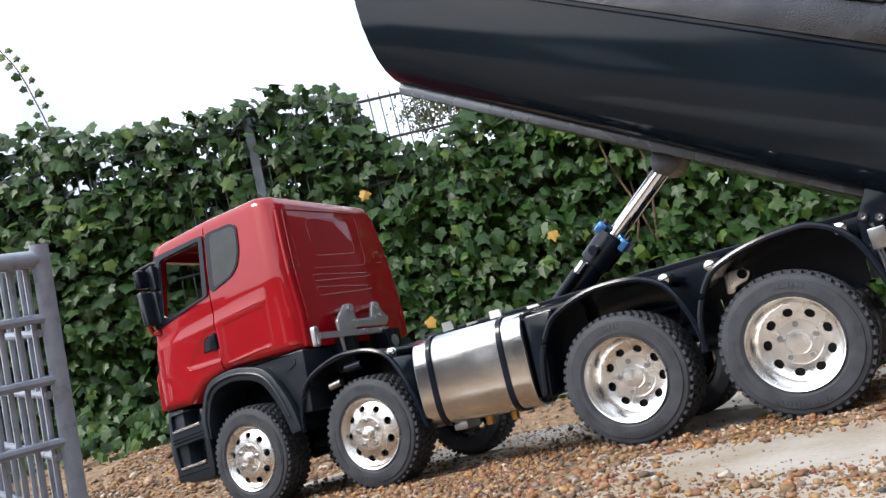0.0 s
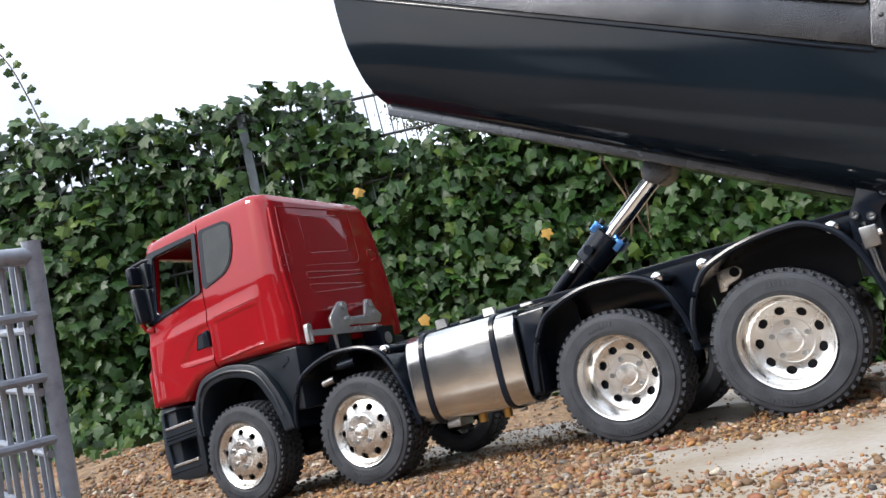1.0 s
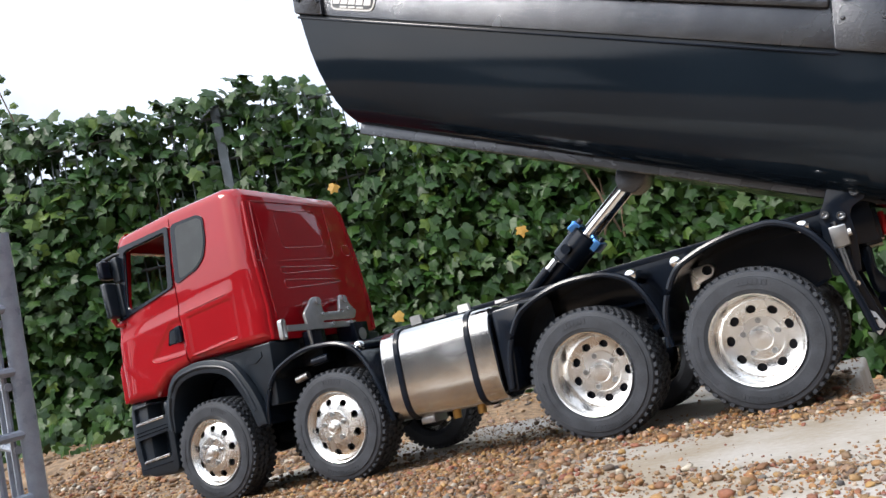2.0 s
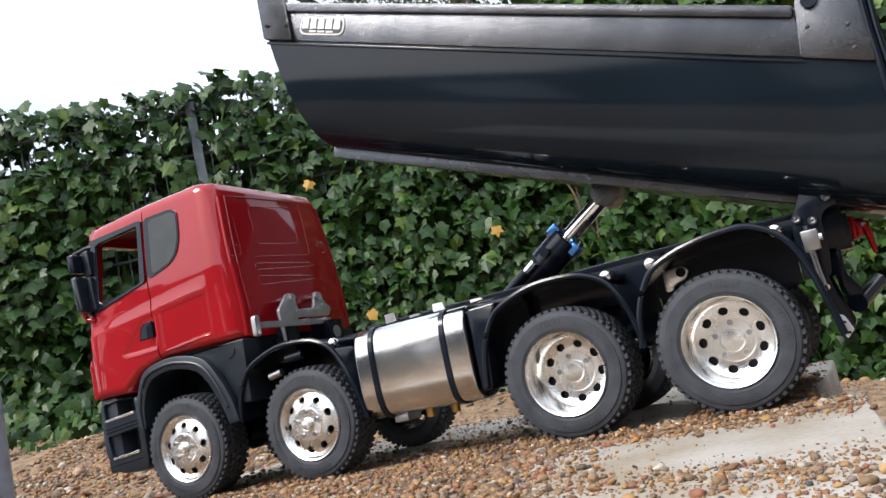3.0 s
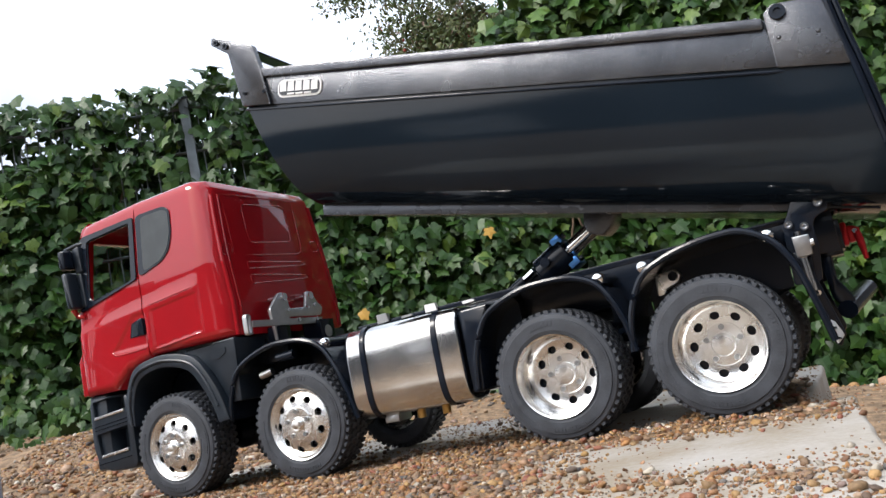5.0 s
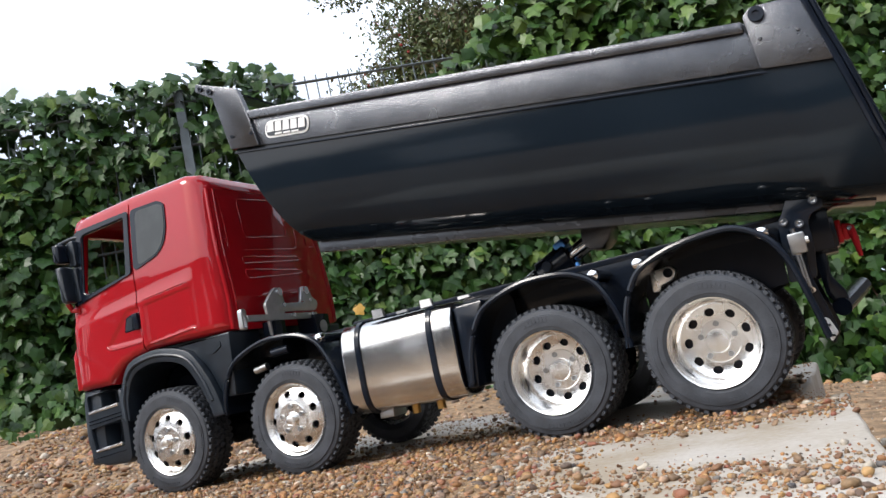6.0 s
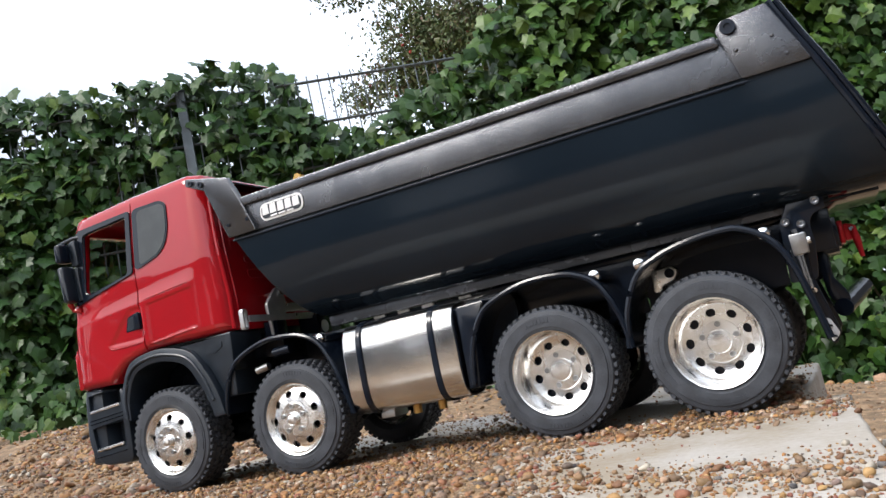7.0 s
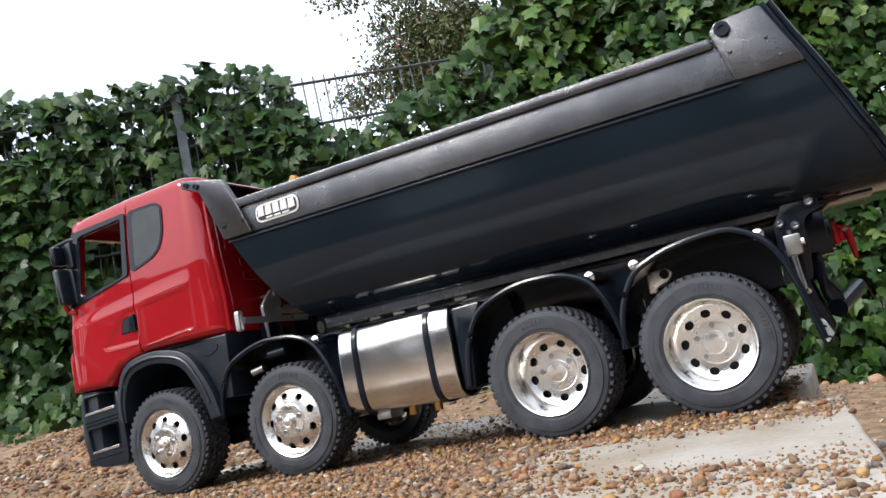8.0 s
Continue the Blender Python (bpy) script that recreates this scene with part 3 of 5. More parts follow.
    # twin mirrors on arms
    for s in (-1, 1):
        y = C + s * 0.087
        def mirror(x0, x1, z0, z1, lean):
            return prism(B(), rounded([(x0 + lean, z0), (x1 + lean, z0), (x1, z1), (x0, z1)], 0.003), y - 0.0075, y + 0.0075, 0.003)
        mm = part("mirror", mirror(-0.1000, -0.0920, 0.1790, 0.2130, 0.004), PLASTIC, shell, "black wing mirror")
        part("wide_angle_mirror", mirror(-0.1010, -0.0925, 0.2160, 0.2340, 0.001), BLACK, mm)
        part("mirror_arm", tube(B(), [(-0.097, y, 0.1800), (-0.096, y - s * 0.004, 0.1735), (-0.088, y - s * 0.006, 0.1715)], 0.0026, 10), RED, mm)
        part("upper_arm", tube(B(), [(-0.0985, y, 0.2345), (-0.090, y - s * 0.007, 0.2385), (-0.083, y - s * 0.010, 0.2385)], 0.0018, 10), PLASTIC, mm)
        for z0, z1 in ((0.1800, 0.2100), (0.2120, 0.2350)):
            part("mirror_housing", prism(B(), rounded([(-0.0915, z0), (-0.0930, z1), (-0.0850, z1 + 0.001), (-0.0830, z0)], 0.002), y + s * -0.006 - 0.003, y + s * -0.006 + 0.003, 0.001), PLASTIC, mm)
    return shell


cab()


# ---- dark lower cab: bumper with steps, wheel arch, mid panel ----
def lower_cab():
    for s in (-1, 1):
        def Y(y):
            return y if s < 0 else 2 * C - y
        out = rounded([(-0.0985, 0.0985), (-0.1005, 0.0560), (-0.0965, 0.0420), (-0.0850, 0.0325), (-0.0480, 0.0315), (-0.0480, 0.0960)], 0.009)
        solid = prism(B(), out, min(Y(-0.0915), Y(-0.050)), max(Y(-0.0915), Y(-0.050)), 0.003)
        yc = sorted((Y(-0.10), Y(-0.072)))
        cut1 = prism(B(), rounded([(-0.0930, 0.0790), (-0.0930, 0.0945), (-0.0545, 0.0985), (-0.0545, 0.0830)], 0.002), *yc)
        cut2 = prism(B(), rounded([(-0.0900, 0.0450), (-0.0930, 0.0660), (-0.0545, 0.0700), (-0.0545, 0.0475)], 0.002), *yc)
        bump = part("step_bumper", carved(solid, [cut1, cut2]), PLASTIC, truck, "dark grey moulded bumper with two steps")
        for z, x0 in ((0.0785, -0.0925), (0.0450, -0.0890)):
            st = prism(B(), [(x0, z), (-0.0560, z + 0.0032), (-0.0560, z + 0.0058), (x0, z + 0.0026)], *sorted((Y(-0.0928), Y(-0.074))), 0.0006)
            part("step_plate", st, ALU, bump, "silver step edge")
        for z in (0.0720, 0.0690, 0.0395):
            part("groove", prism(B(), [(-0.094, z), (-0.054, z + 0.0034), (-0.054, z + 0.0040), (-0.094, z + 0.0006)], *sorted((Y(-0.0921), Y(-0.090)))), BLACK, bump)
        # arch
        outer = spline([(-0.0505, 0.070), (-0.0490, 0.0900), (-0.0370, 0.1130), (-0.0150, 0.1200), (0.0080, 0.1200), (0.0330, 0.1125), (0.0480, 0.0930), (0.0570, 0.0740), (0.0615, 0.0570)], 5)
        inn = spline([(-0.0420, 0.066), (-0.0405, 0.0850), (-0.0310, 0.1030), (-0.0130, 0.1095), (0.0060, 0.1090), (0.0260, 0.1020), (0.0385, 0.0850), (0.0465, 0.0680), (0.0500, 0.0560)], 5)
        y0, y1 = sorted((Y(-0.0945), Y(-0.052)))
        a = prism(B(), outer + inn[::-1], y0, y1, 0.0012)
        arch = part("wheel_arch", a, PLASTIC, truck, "dark grey front wheel arch")
        lip = [(x, Y(-0.0945), z) for x, z in spline([(-0.0450, 0.068), (-0.0445, 0.0880), (-0.0340, 0.1085), (-0.0140, 0.1150), (0.0070, 0.1148), (0.0300, 0.1075), (0.0440, 0.0890), (0.0520, 0.0700)], 5)]
        part("arch_lip", tube(B(), lip, 0.0016, 8), PLASTIC, arch)
        mid = prism(B(), rounded([(0.010, 0.1195), (0.0330, 0.1130), (0.0480, 0.0950), (0.0600, 0.0700), (0.0720, 0.0700), (0.0740, 0.1215)], 0.002), *sorted((Y(-0.0890), Y(-0.050))), 0.0015)
        pan = part("side_panel", mid, PLASTIC, truck, "dark grey panel under the cab")
        part("catch", prism(B(), rounded([(0.046, 0.1080), (0.050, 0.1140), (0.064, 0.1155), (0.064, 0.1110), (0.056, 0.1070)], 0.001), *sorted((Y(-0.0898), Y(-0.088)))), PLASTIC, pan)
    part("underbody", box(B(), -0.085, 0.070, C - 0.042, C + 0.042, 0.060, 0.118, 0.003), BLACK, truck)
    part("front_apron", box(B(), -0.102, -0.080, C - 0.080, C + 0.080, 0.034, 0.100, 0.005), PLASTIC, truck)


lower_cab()


# ---- chassis, fenders, tank ----
def chassis():
    for s in (-1, 1):
        rail = prism(B(), [(0.060, 0.082), (0.520, 0.086), (0.520, 0.112), (0.060, 0.1050)], C + s * 0.034 - 0.003, C + s * 0.034 + 0.003, 0.0006)
        part("chassis_rail", rail, BLACK, truck, "black chassis rail")
        cap = prism(B(), [(0.165, 0.104), (0.500, 0.110), (0.500, 0.1136), (0.165, 0.1092)], C + s * 0.034 - 0.0038, C + s * 0.034 + 0.0038, 0.0005)
        part("subframe_rail", cap, BLACK, truck, "black subframe rail")
    for x in (0.09, 0.17, 0.23, 0.30, 0.39, 0.48, 0.515):
        part("cross_member", box(B(), x - 0.006, x + 0.006, C - 0.032, C + 0.032, 0.084, 0.100, 0.001), BLACK, truck)
    for x in AXLES:
        ax = tube(B(), [(x, -0.070, 0.0438), (x, 2 * C + 0.070, 0.0438)], 0.006, 12)
        lathe(ax, [(0.0, -0.016), (0.010, -0.015), (0.015, -0.006), (0.015, 0.006), (0.010, 0.015), (0.0, 0.016)], 16, (x, C, 0.0438))
        part("axle", ax, BLACK, truck)
        for s in (-1, 1):
            sp = prism(B(), [(x - 0.040, 0.070), (x, 0.056), (x + 0.040, 0.070), (x + 0.040, 0.073), (x, 0.061), (x - 0.040, 0.073)], C + s * 0.036 - 0.004, C + s * 0.036 + 0.004)
            part("leaf_spring", sp, BLACK, truck)
    part("drive_shaft", tube(B(), [(0.10, C, 0.060), (0.44, C, 0.050)], 0.004, 10), GREYMETAL, truck)
    part("gearbox", box(B(), 0.05, 0.12, C - 0.022, C + 0.022, 0.050, 0.088, 0.006), BLACK, truck)


chassis()

FENDERS = ([(0.0600, 0.0560), (0.0635, 0.0760), (0.0760, 0.0955), (0.1036, 0.1065), (0.1260, 0.1075), (0.1440, 0.1045), (0.1590, 0.0945), (0.1713, 0.0690), (0.1790, 0.0400)],
           [(0.2795, 0.0450), (0.2835, 0.0700), (0.2935, 0.0900), (0.3060, 0.0985), (0.3270, 0.1050), (0.3480, 0.1058), (0.3640, 0.1033), (0.3780, 0.0945), (0.3880, 0.0740), (0.3925, 0.0500)],
           [(0.3905, 0.0500), (0.3945, 0.0740), (0.4050, 0.0940), (0.4200, 0.1025), (0.4380, 0.1073), (0.4560, 0.1092), (0.4700, 0.1080), (0.4850, 0.0985), (0.4945, 0.0820), (0.5010, 0.0560), (0.5050, 0.0350)])


def fender(pts, s):
    """A thin arched sheet with a rolled outer lip."""
    line = spline(pts, 6)
    y_out, y_in = (-0.0905, -0.044) if s < 0 else (2 * C + 0.0905, 2 * C + 0.044)
    bm = B()
    rows = []
    c = Vector((sum(p[0] for p in line) / len(line), 0.05))
    for p in line:
        d = (c - Vector(p)).normalized() * 0.0015
        rows.append([bm.verts.new((p[0], y_out, p[1])), bm.verts.new((p[0], y_in, p[1])), bm.verts.new((p[0] + d.x, y_in, p[1] + d.y)), bm.verts.new((p[0] + d.x, y_out, p[1] + d.y))])
    for a, b in zip(rows, rows[1:]):
        for k in range(4):
            bm.faces.new((a[k], a[(k + 1) % 4], b[(k + 1) % 4], b[k]))
    bm.faces.new(rows[0])
    bm.faces.new(rows[-1][::-1])
    f = part("fender", bm, BLACK, truck, "black curved sheet fender")
    part("lip", tube(B(), [(x, y_out, z) for x, z in line], 0.0021, 8), BLACK, f)
    return f


for pts in FENDERS:
    for s in (-1, 1):
        fender(pts, s)


def stays():
    """Round fender stays with bright domed ends, aluminium brackets on the frame."""
    for x, z in ((0.1541, 0.1001), (0.3758, 0.1001), (0.4060, 0.1010), (0.4827, 0.1023)):
        for s in (-1, 1):
            yo = -0.080 if s < 0 else 2 * C + 0.080
            t = part("fender_stay", tube(B(), [(x, yo, z), (x, C + s * 0.036, z)], 0.0038, 14), BLACK, truck)
            part("end_cap", lathe(B(), [(0.0042, 0.0014), (0.0044, -0.0010), (0.0036, -0.0032), (0.0018, -0.0043), (0.0, -0.0045)], 16, (0, 0, 0)), CHROME, t, "bright domed end").matrix_basis = pose(x, yo, z, 0, 0, 0 if s < 0 else 180)
    # lugs beside the third and fourth axle
    lug = prism(B(), rounded([(0.4060, 0.0815), (0.4070, 0.0955), (0.4205, 0.0968), (0.4242, 0.0930), (0.4215, 0.0875), (0.4130, 0.0850), (0.4120, 0.0815)], 0.002), -0.058, -0.050, 0.0008)
    l = part("suspension_lug", lug, ALU, truck, "bright aluminium suspension lug")
    part("bush", lathe(B(), [(0.0032, 0.001), (0.0032, -0.0012), (0.0018, -0.0012), (0.0016, 0.0), (0.0, 0.0)], 16, (0.4190, -0.0582, 0.0925)), BLACK, l)
    part("stub", lathe(B(), [(0.0030, 0.004), (0.0030, -0.006), (0.0014, -0.006), (0.0012, -0.004), (0.0, -0.004)], 16, (0.4140, -0.070, 0.1055)), BLACK, truck)
    plate = prism(B(), [(0.372, 0.070), (0.372, 0.098), (0.398, 0.100), (0.400, 0.070)], -0.050, -0.048)
    part("side_plate", plate, BLACK, truck)
    part("side_plate", prism(B(), [(0.4005, 0.070), (0.4005, 0.1000), (0.4890, 0.1030), (0.4890, 0.070)], -0.050, -0.048), BLACK, truck)
    # bed rests on the frame
    for x, h, m in ((0.1900, 0.0062, GREYMETAL), (0.2337, 0.0050, WHITE), (0.2120, 0.0010, GREYMETAL), (0.2660, 0.0012, WHITE)):
        k = prism(B(), [(x - 0.005, 0.1075), (x + 0.005, 0.1080), (x + 0.004, 0.1085 + h), (x - 0.005, 0.1085 + h)], C - 0.040, C - 0.036)
        part("bed_rest", k, m, truck, "small pale rest tab on the frame")
    # tube inside the second fender
    part("air_line", tube(B(), [(0.112, -0.086, 0.0965), (0.128, -0.086, 0.0975)], 0.0035, 12), BLACK, truck, "short black air cylinder")
    part("joint", tube(B(), [(0.088, -0.080, 0.086), (0.100, -0.080, 0.088)], 0.003, 12), GREYMETAL, truck)


stays()


def tank():
    prof = [(-0.0705 + 0.0228 * math.copysign(abs(math.cos(k)) ** 0.56, math.cos(k)), 0.0707 + 0.0337 * math.copysign(abs(math.sin(k)) ** 0.56, math.sin(k))) for k in [2 * math.pi * (i + 0.5) / 56 for i in range(56)]]
    t = part("fuel_tank", prism(B(), prof, 0.1790, 0.2725, 0.0016, 3, axis="x"), STEEL, truck, "polished steel fuel tank with black straps")
    for x in (0.1940, 0.2545):
        o = inset(ccw(prof), -0.0012)
        st = prism(B(), o, x - 0.0024, x + 0.0024, 0.0006, 1, axis="x")
        part("strap", st, BLACK, t, "black tank strap")
    for x in (0.2230, 0.2440):
        part("drain_cock", lathe(B(), [(0.0, -0.004), (0.0032, -0.004), (0.0034, 0.004), (0.0028, 0.005), (0.0, 0.005)], 14, (0, 0, 0)), BRASS, t, "brass drain cock").matrix_basis = pose(x, -0.074, 0.0355, 90, 0, 0)
    part("bracket", box(B(), 0.195, 0.207, -0.080, -0.060, 0.0320, 0.0375, 0.001), GREYMETAL, t)
    part("battery_box", prism(B(), rounded([(0.2740, 0.0420), (0.2740, 0.1000), (0.2980, 0.1010), (0.2860, 0.0760), (0.2830, 0.0420)], 0.003), -0.0885, -0.046, 0.002), BLACK, truck, "black battery box")
    part("frame_box", box(B(), 0.2690, 0.3100, -0.060, -0.044, 0.0440, 0.1040, 0.002), BLACK, truck)
    part("far_tank", prism(B(), [(2 * C - y, z) for y, z in prof], 0.1790, 0.2725, 0.0016, 3, axis="x"), STEEL, truck)


tank()


def cab_bracket():
    """Milled latch behind the cab, with a looped end piece, and a servo box."""
    x = 0.0805
    bar = part("latch_bar", box(B(), x + 0.011, x + 0.014, -0.0870, 0.009, 0.1255, 0.1305, 0.0006), BLASTED, truck, "milled grey cab latch bar")
    loop = rounded([(-0.0955, 0.1190), (-0.0892, 0.1190), (-0.0892, 0.1360), (-0.0955, 0.1360)], 0.0030, 4)
    hole = rounded([(-0.0939, 0.1210), (-0.0908, 0.1210), (-0.0908, 0.1340), (-0.0939, 0.1340)], 0.0013, 3)
    part("loop_end", carved(prism(B(), loop, x + 0.010, x + 0.0145, 0.0008, axis="x"), [prism(B(), hole, x - 0.01, x + 0.03, axis="x")]), BLASTED, bar, "bright looped end")
    plate = rounded([(-0.036, 0.112), (-0.039, 0.140), (-0.030, 0.1500), (-0.026, 0.1540), (-0.0185, 0.1540), (-0.0160, 0.1400), (0.004, 0.1408), (0.0075, 0.1550), (0.0148, 0.1550), (0.019, 0.1460), (0.026, 0.1400), (0.022, 0.1330), (-0.018, 0.1330), (-0.022, 0.112)], 0.002)
    plate = [((y + 0.022) * 1.17 - 0.0385, z) for y, z in plate]
    part("latch_plate", prism(B(), plate, x + 0.0075, x + 0.0105, 0.0006, axis="x"), BLASTED, bar)
    for y, z, r in ((-0.0220, 0.1500, 0.0026), (0.0110, 0.1510, 0.0026), (-0.0190, 0.1385, 0.0017), (0.0140, 0.1425, 0.0017), (0.0050, 0.1405, 0.0014), (-0.0120, 0.1290, 0.0018), (0.0110, 0.1290, 0.0018)):
        y = (y + 0.022) * 1.17 - 0.0385
        part("bolt", tube(B(), [(x - (0.0035 if r > 0.002 else 0), y, z), (x + (0.0125 if z > 0.13 else 0.0155), y, z)], r * (1.3 if r > 0.002 else 1.0), 14), CHROME, bar)
    srv = part("servo", box(B(), x - 0.002, x + 0.018, -0.002, 0.020, 0.106, 0.128, 0.001), BLACK, truck, "black servo with a pale round sticker")
    part("sticker", tube(B(), [(x + 0.018, 0.009, 0.117), (x + 0.0185, 0.009, 0.117)], 0.0055, 20), GREYMETAL, srv)
    part("equipment_tray", box(B(), 0.078, 0.110, C - 0.060, C + 0.040, 0.095, 0.108, 0.002), BLACK, truck)
    part("hose_box", box(B(), 0.080, 0.092, -0.055, -0.035, 0.108, 0.126, 0.003), BLACK, truck)


cab_bracket()


def tail():
    """Hinge plates, light arms, rear beam, under-run bar, red hitch."""
    for s in (-1, 1):
        def Y(y):
            return y if s < 0 else 2 * C - y
        def slice_(bm, pts, y, h, r=0.0005):
            return prism(bm, pts, *sorted((Y(y - h), Y(y + h))), r)
        def bolt(x, y, z, r, under):
            b = lathe(B(), [(r, 0.001), (r, -0.0016), (r * 0.55, -0.0016), (r * 0.4, -0.0006), (0.0, -0.0006)], 14)
            part("bolt", b, CHROME, under).matrix_basis = pose(x, Y(y), z, 0, 0, 0 if s < 0 else 180)
        pl = rounded([(0.4900, 0.0700), (0.4915, 0.1070), (0.4950, 0.1120), (0.5010, 0.1235), (0.5130, 0.1245), (0.5195, 0.1205), (0.5190, 0.1110), (0.5110, 0.1085), (0.5085, 0.1040), (0.5090, 0.0900), (0.5060, 0.0700)], 0.0022)
        h = part("hinge_plate", slice_(B(), pl, -0.0620, 0.0016), BLACK, truck, "black hinge plate")
        for x, z in ((0.5142, 0.1164), (0.4952, 0.1072), (0.5037, 0.1042)):
            bolt(x, -0.0640, z, 0.0026, h)
        arm = rounded([(0.4930, 0.0900), (0.5040, 0.0900), (0.5030, 0.0720), (0.5110, 0.0365), (0.5065, 0.0295), (0.5035, 0.0320), (0.4960, 0.0640)], 0.002)
        ar = part("light_arm", slice_(B(), arm, -0.0625, 0.0022, 0.0008), BLACK, truck, "black tail arm with a pale plate")
        pt = part("marker_plate", slice_(B(), rounded([(0.5012, 0.0425), (0.5035, 0.0465), (0.5066, 0.0448), (0.5100, 0.0358), (0.5052, 0.0310)], 0.0012), -0.0662, 0.0006), WHITE, ar, "pale marker plate")
        for k in (0, 1):
            part("marking", slice_(B(), [(0.5040 + 0.0012 * k, 0.0420 - 0.0065 * k), (0.5066 + 0.0012 * k, 0.0416 - 0.0065 * k), (0.5068 + 0.0012 * k, 0.0402 - 0.0065 * k), (0.5042 + 0.0012 * k, 0.0406 - 0.0065 * k)], -0.0671, 0.0003, 0.0), PLASTIC, pt)
        blk = part("valve_block", slice_(B(), rounded([(0.4958, 0.0855), (0.4955, 0.0985), (0.5050, 0.0985), (0.5048, 0.0862)], 0.001), -0.0700, 0.0045, 0.0006), GREYMETAL, truck, "bright square valve block")
        part("nipple", tube(B(), [(0.4990, Y(-0.070), 0.098), (0.4988, Y(-0.070), 0.1015)], 0.0020, 10), CHROME, blk)
        part("side_cap", tube(B(), [(0.5040, Y(-0.070), 0.0935), (0.5068, Y(-0.070), 0.0938)], 0.0026, 10), CHROME, blk)
        part("linkage_rod", tube(B(), [(0.4978, Y(-0.0680), 0.0860), (0.4990, Y(-0.0680), 0.0630)], 0.0014, 10), CHROME, blk)
        part("linkage_rod", tube(B(), [(0.5000, Y(-0.0665), 0.0860), (0.5012, Y(-0.0665), 0.0630)], 0.0009, 8), CHROME, blk)
        part("rod_end", tube(B(), [(0.4990, Y(-0.0655), 0.0622), (0.4990, Y(-0.0715), 0.0622)], 0.0024, 12), CHROME, blk)
        part("rod_end", tube(B(), [(0.5018, Y(-0.0640), 0.0632), (0.5018, Y(-0.0690), 0.0632)], 0.0018, 12), CHROME, blk)
        st = rounded([(0.5065, 0.0930), (0.5140, 0.0940), (0.5130, 0.0700), (0.5195, 0.0590), (0.5205, 0.0520), (0.5150, 0.0490), (0.5080, 0.0580)], 0.002)
        part("beam_arm", prism(B(), st, C + s * 0.028 - 0.002, C + s * 0.028 + 0.002, 0.0006), BLACK, truck)
    part("under_run_bar", tube(B(), [(0.5150, C - 0.030, 0.0495), (0.5295, C + 0.020, 0.0600)], 0.0058, 20), BLACK, truck, "round black under-run bar")
    part("rear_beam", box(B(), 0.500, 0.5225, C - 0.032, C + 0.032, 0.0870, 0.1060, 0.001), BLACK, truck)
    hit = part("hitch", prism(B(), rounded([(0.5225, 0.0895), (0.5225, 0.1045), (0.5262, 0.1045), (0.5258, 0.0895)], 0.001), C - 0.011, C + 0.011, 0.0008), REDMETAL, truck, "red tow hitch with a lever")
    part("jaw", prism(B(), rounded([(0.5255, 0.0905), (0.5255, 0.1025), (0.5330, 0.1005), (0.5325, 0.0915)], 0.0025), C - 0.007, C + 0.007, 0.001), REDMETAL, hit)
    part("lever", tube(B(), [(0.5310, C - 0.010, 0.0990), (0.5322, C - 0.011, 0.0900), (0.5330, C - 0.011, 0.0785)], [0.0024, 0.0024, 0.0014], 10), REDMETAL, hit)
    part("pin", tube(B(), [(0.5305, C - 0.0125, 0.0975), (0.5305, C + 0.009, 0.0975)], 0.0015, 10), CHROME, hit)


tail()


# ---- dump body, built lowered, its origin on the hinge ----
TW = 0.0840                    # half width of the upper wall
# the front and rear rims of the half-pipe: height, half width, front x, rear x
SECTION = [(z, w, x0, 0.5162 + (0.2364 - z) * 0.40) for z, w, x0 in (
    (0.1165, 0.0490, 0.1520), (0.1185, 0.0570, 0.1485), (0.1230, 0.0650, 0.1435), (0.1300, 0.0715, 0.1375), (0.1400, 0.0765, 0.1300),
    (0.1520, 0.0805, 0.1215), (0.1660, 0.0828, 0.1125), (0.1800, 0.0838, 0.1040), (0.1955, 0.0840, 0.0950))]
TOPS = (0.2230, 0.0800, 0.5185)


def at_hinge(bm):
    bmesh.ops.translate(bm, verts=bm.verts[:], vec=(-PIVOT[0], 0, -PIVOT[1]))
    return bm


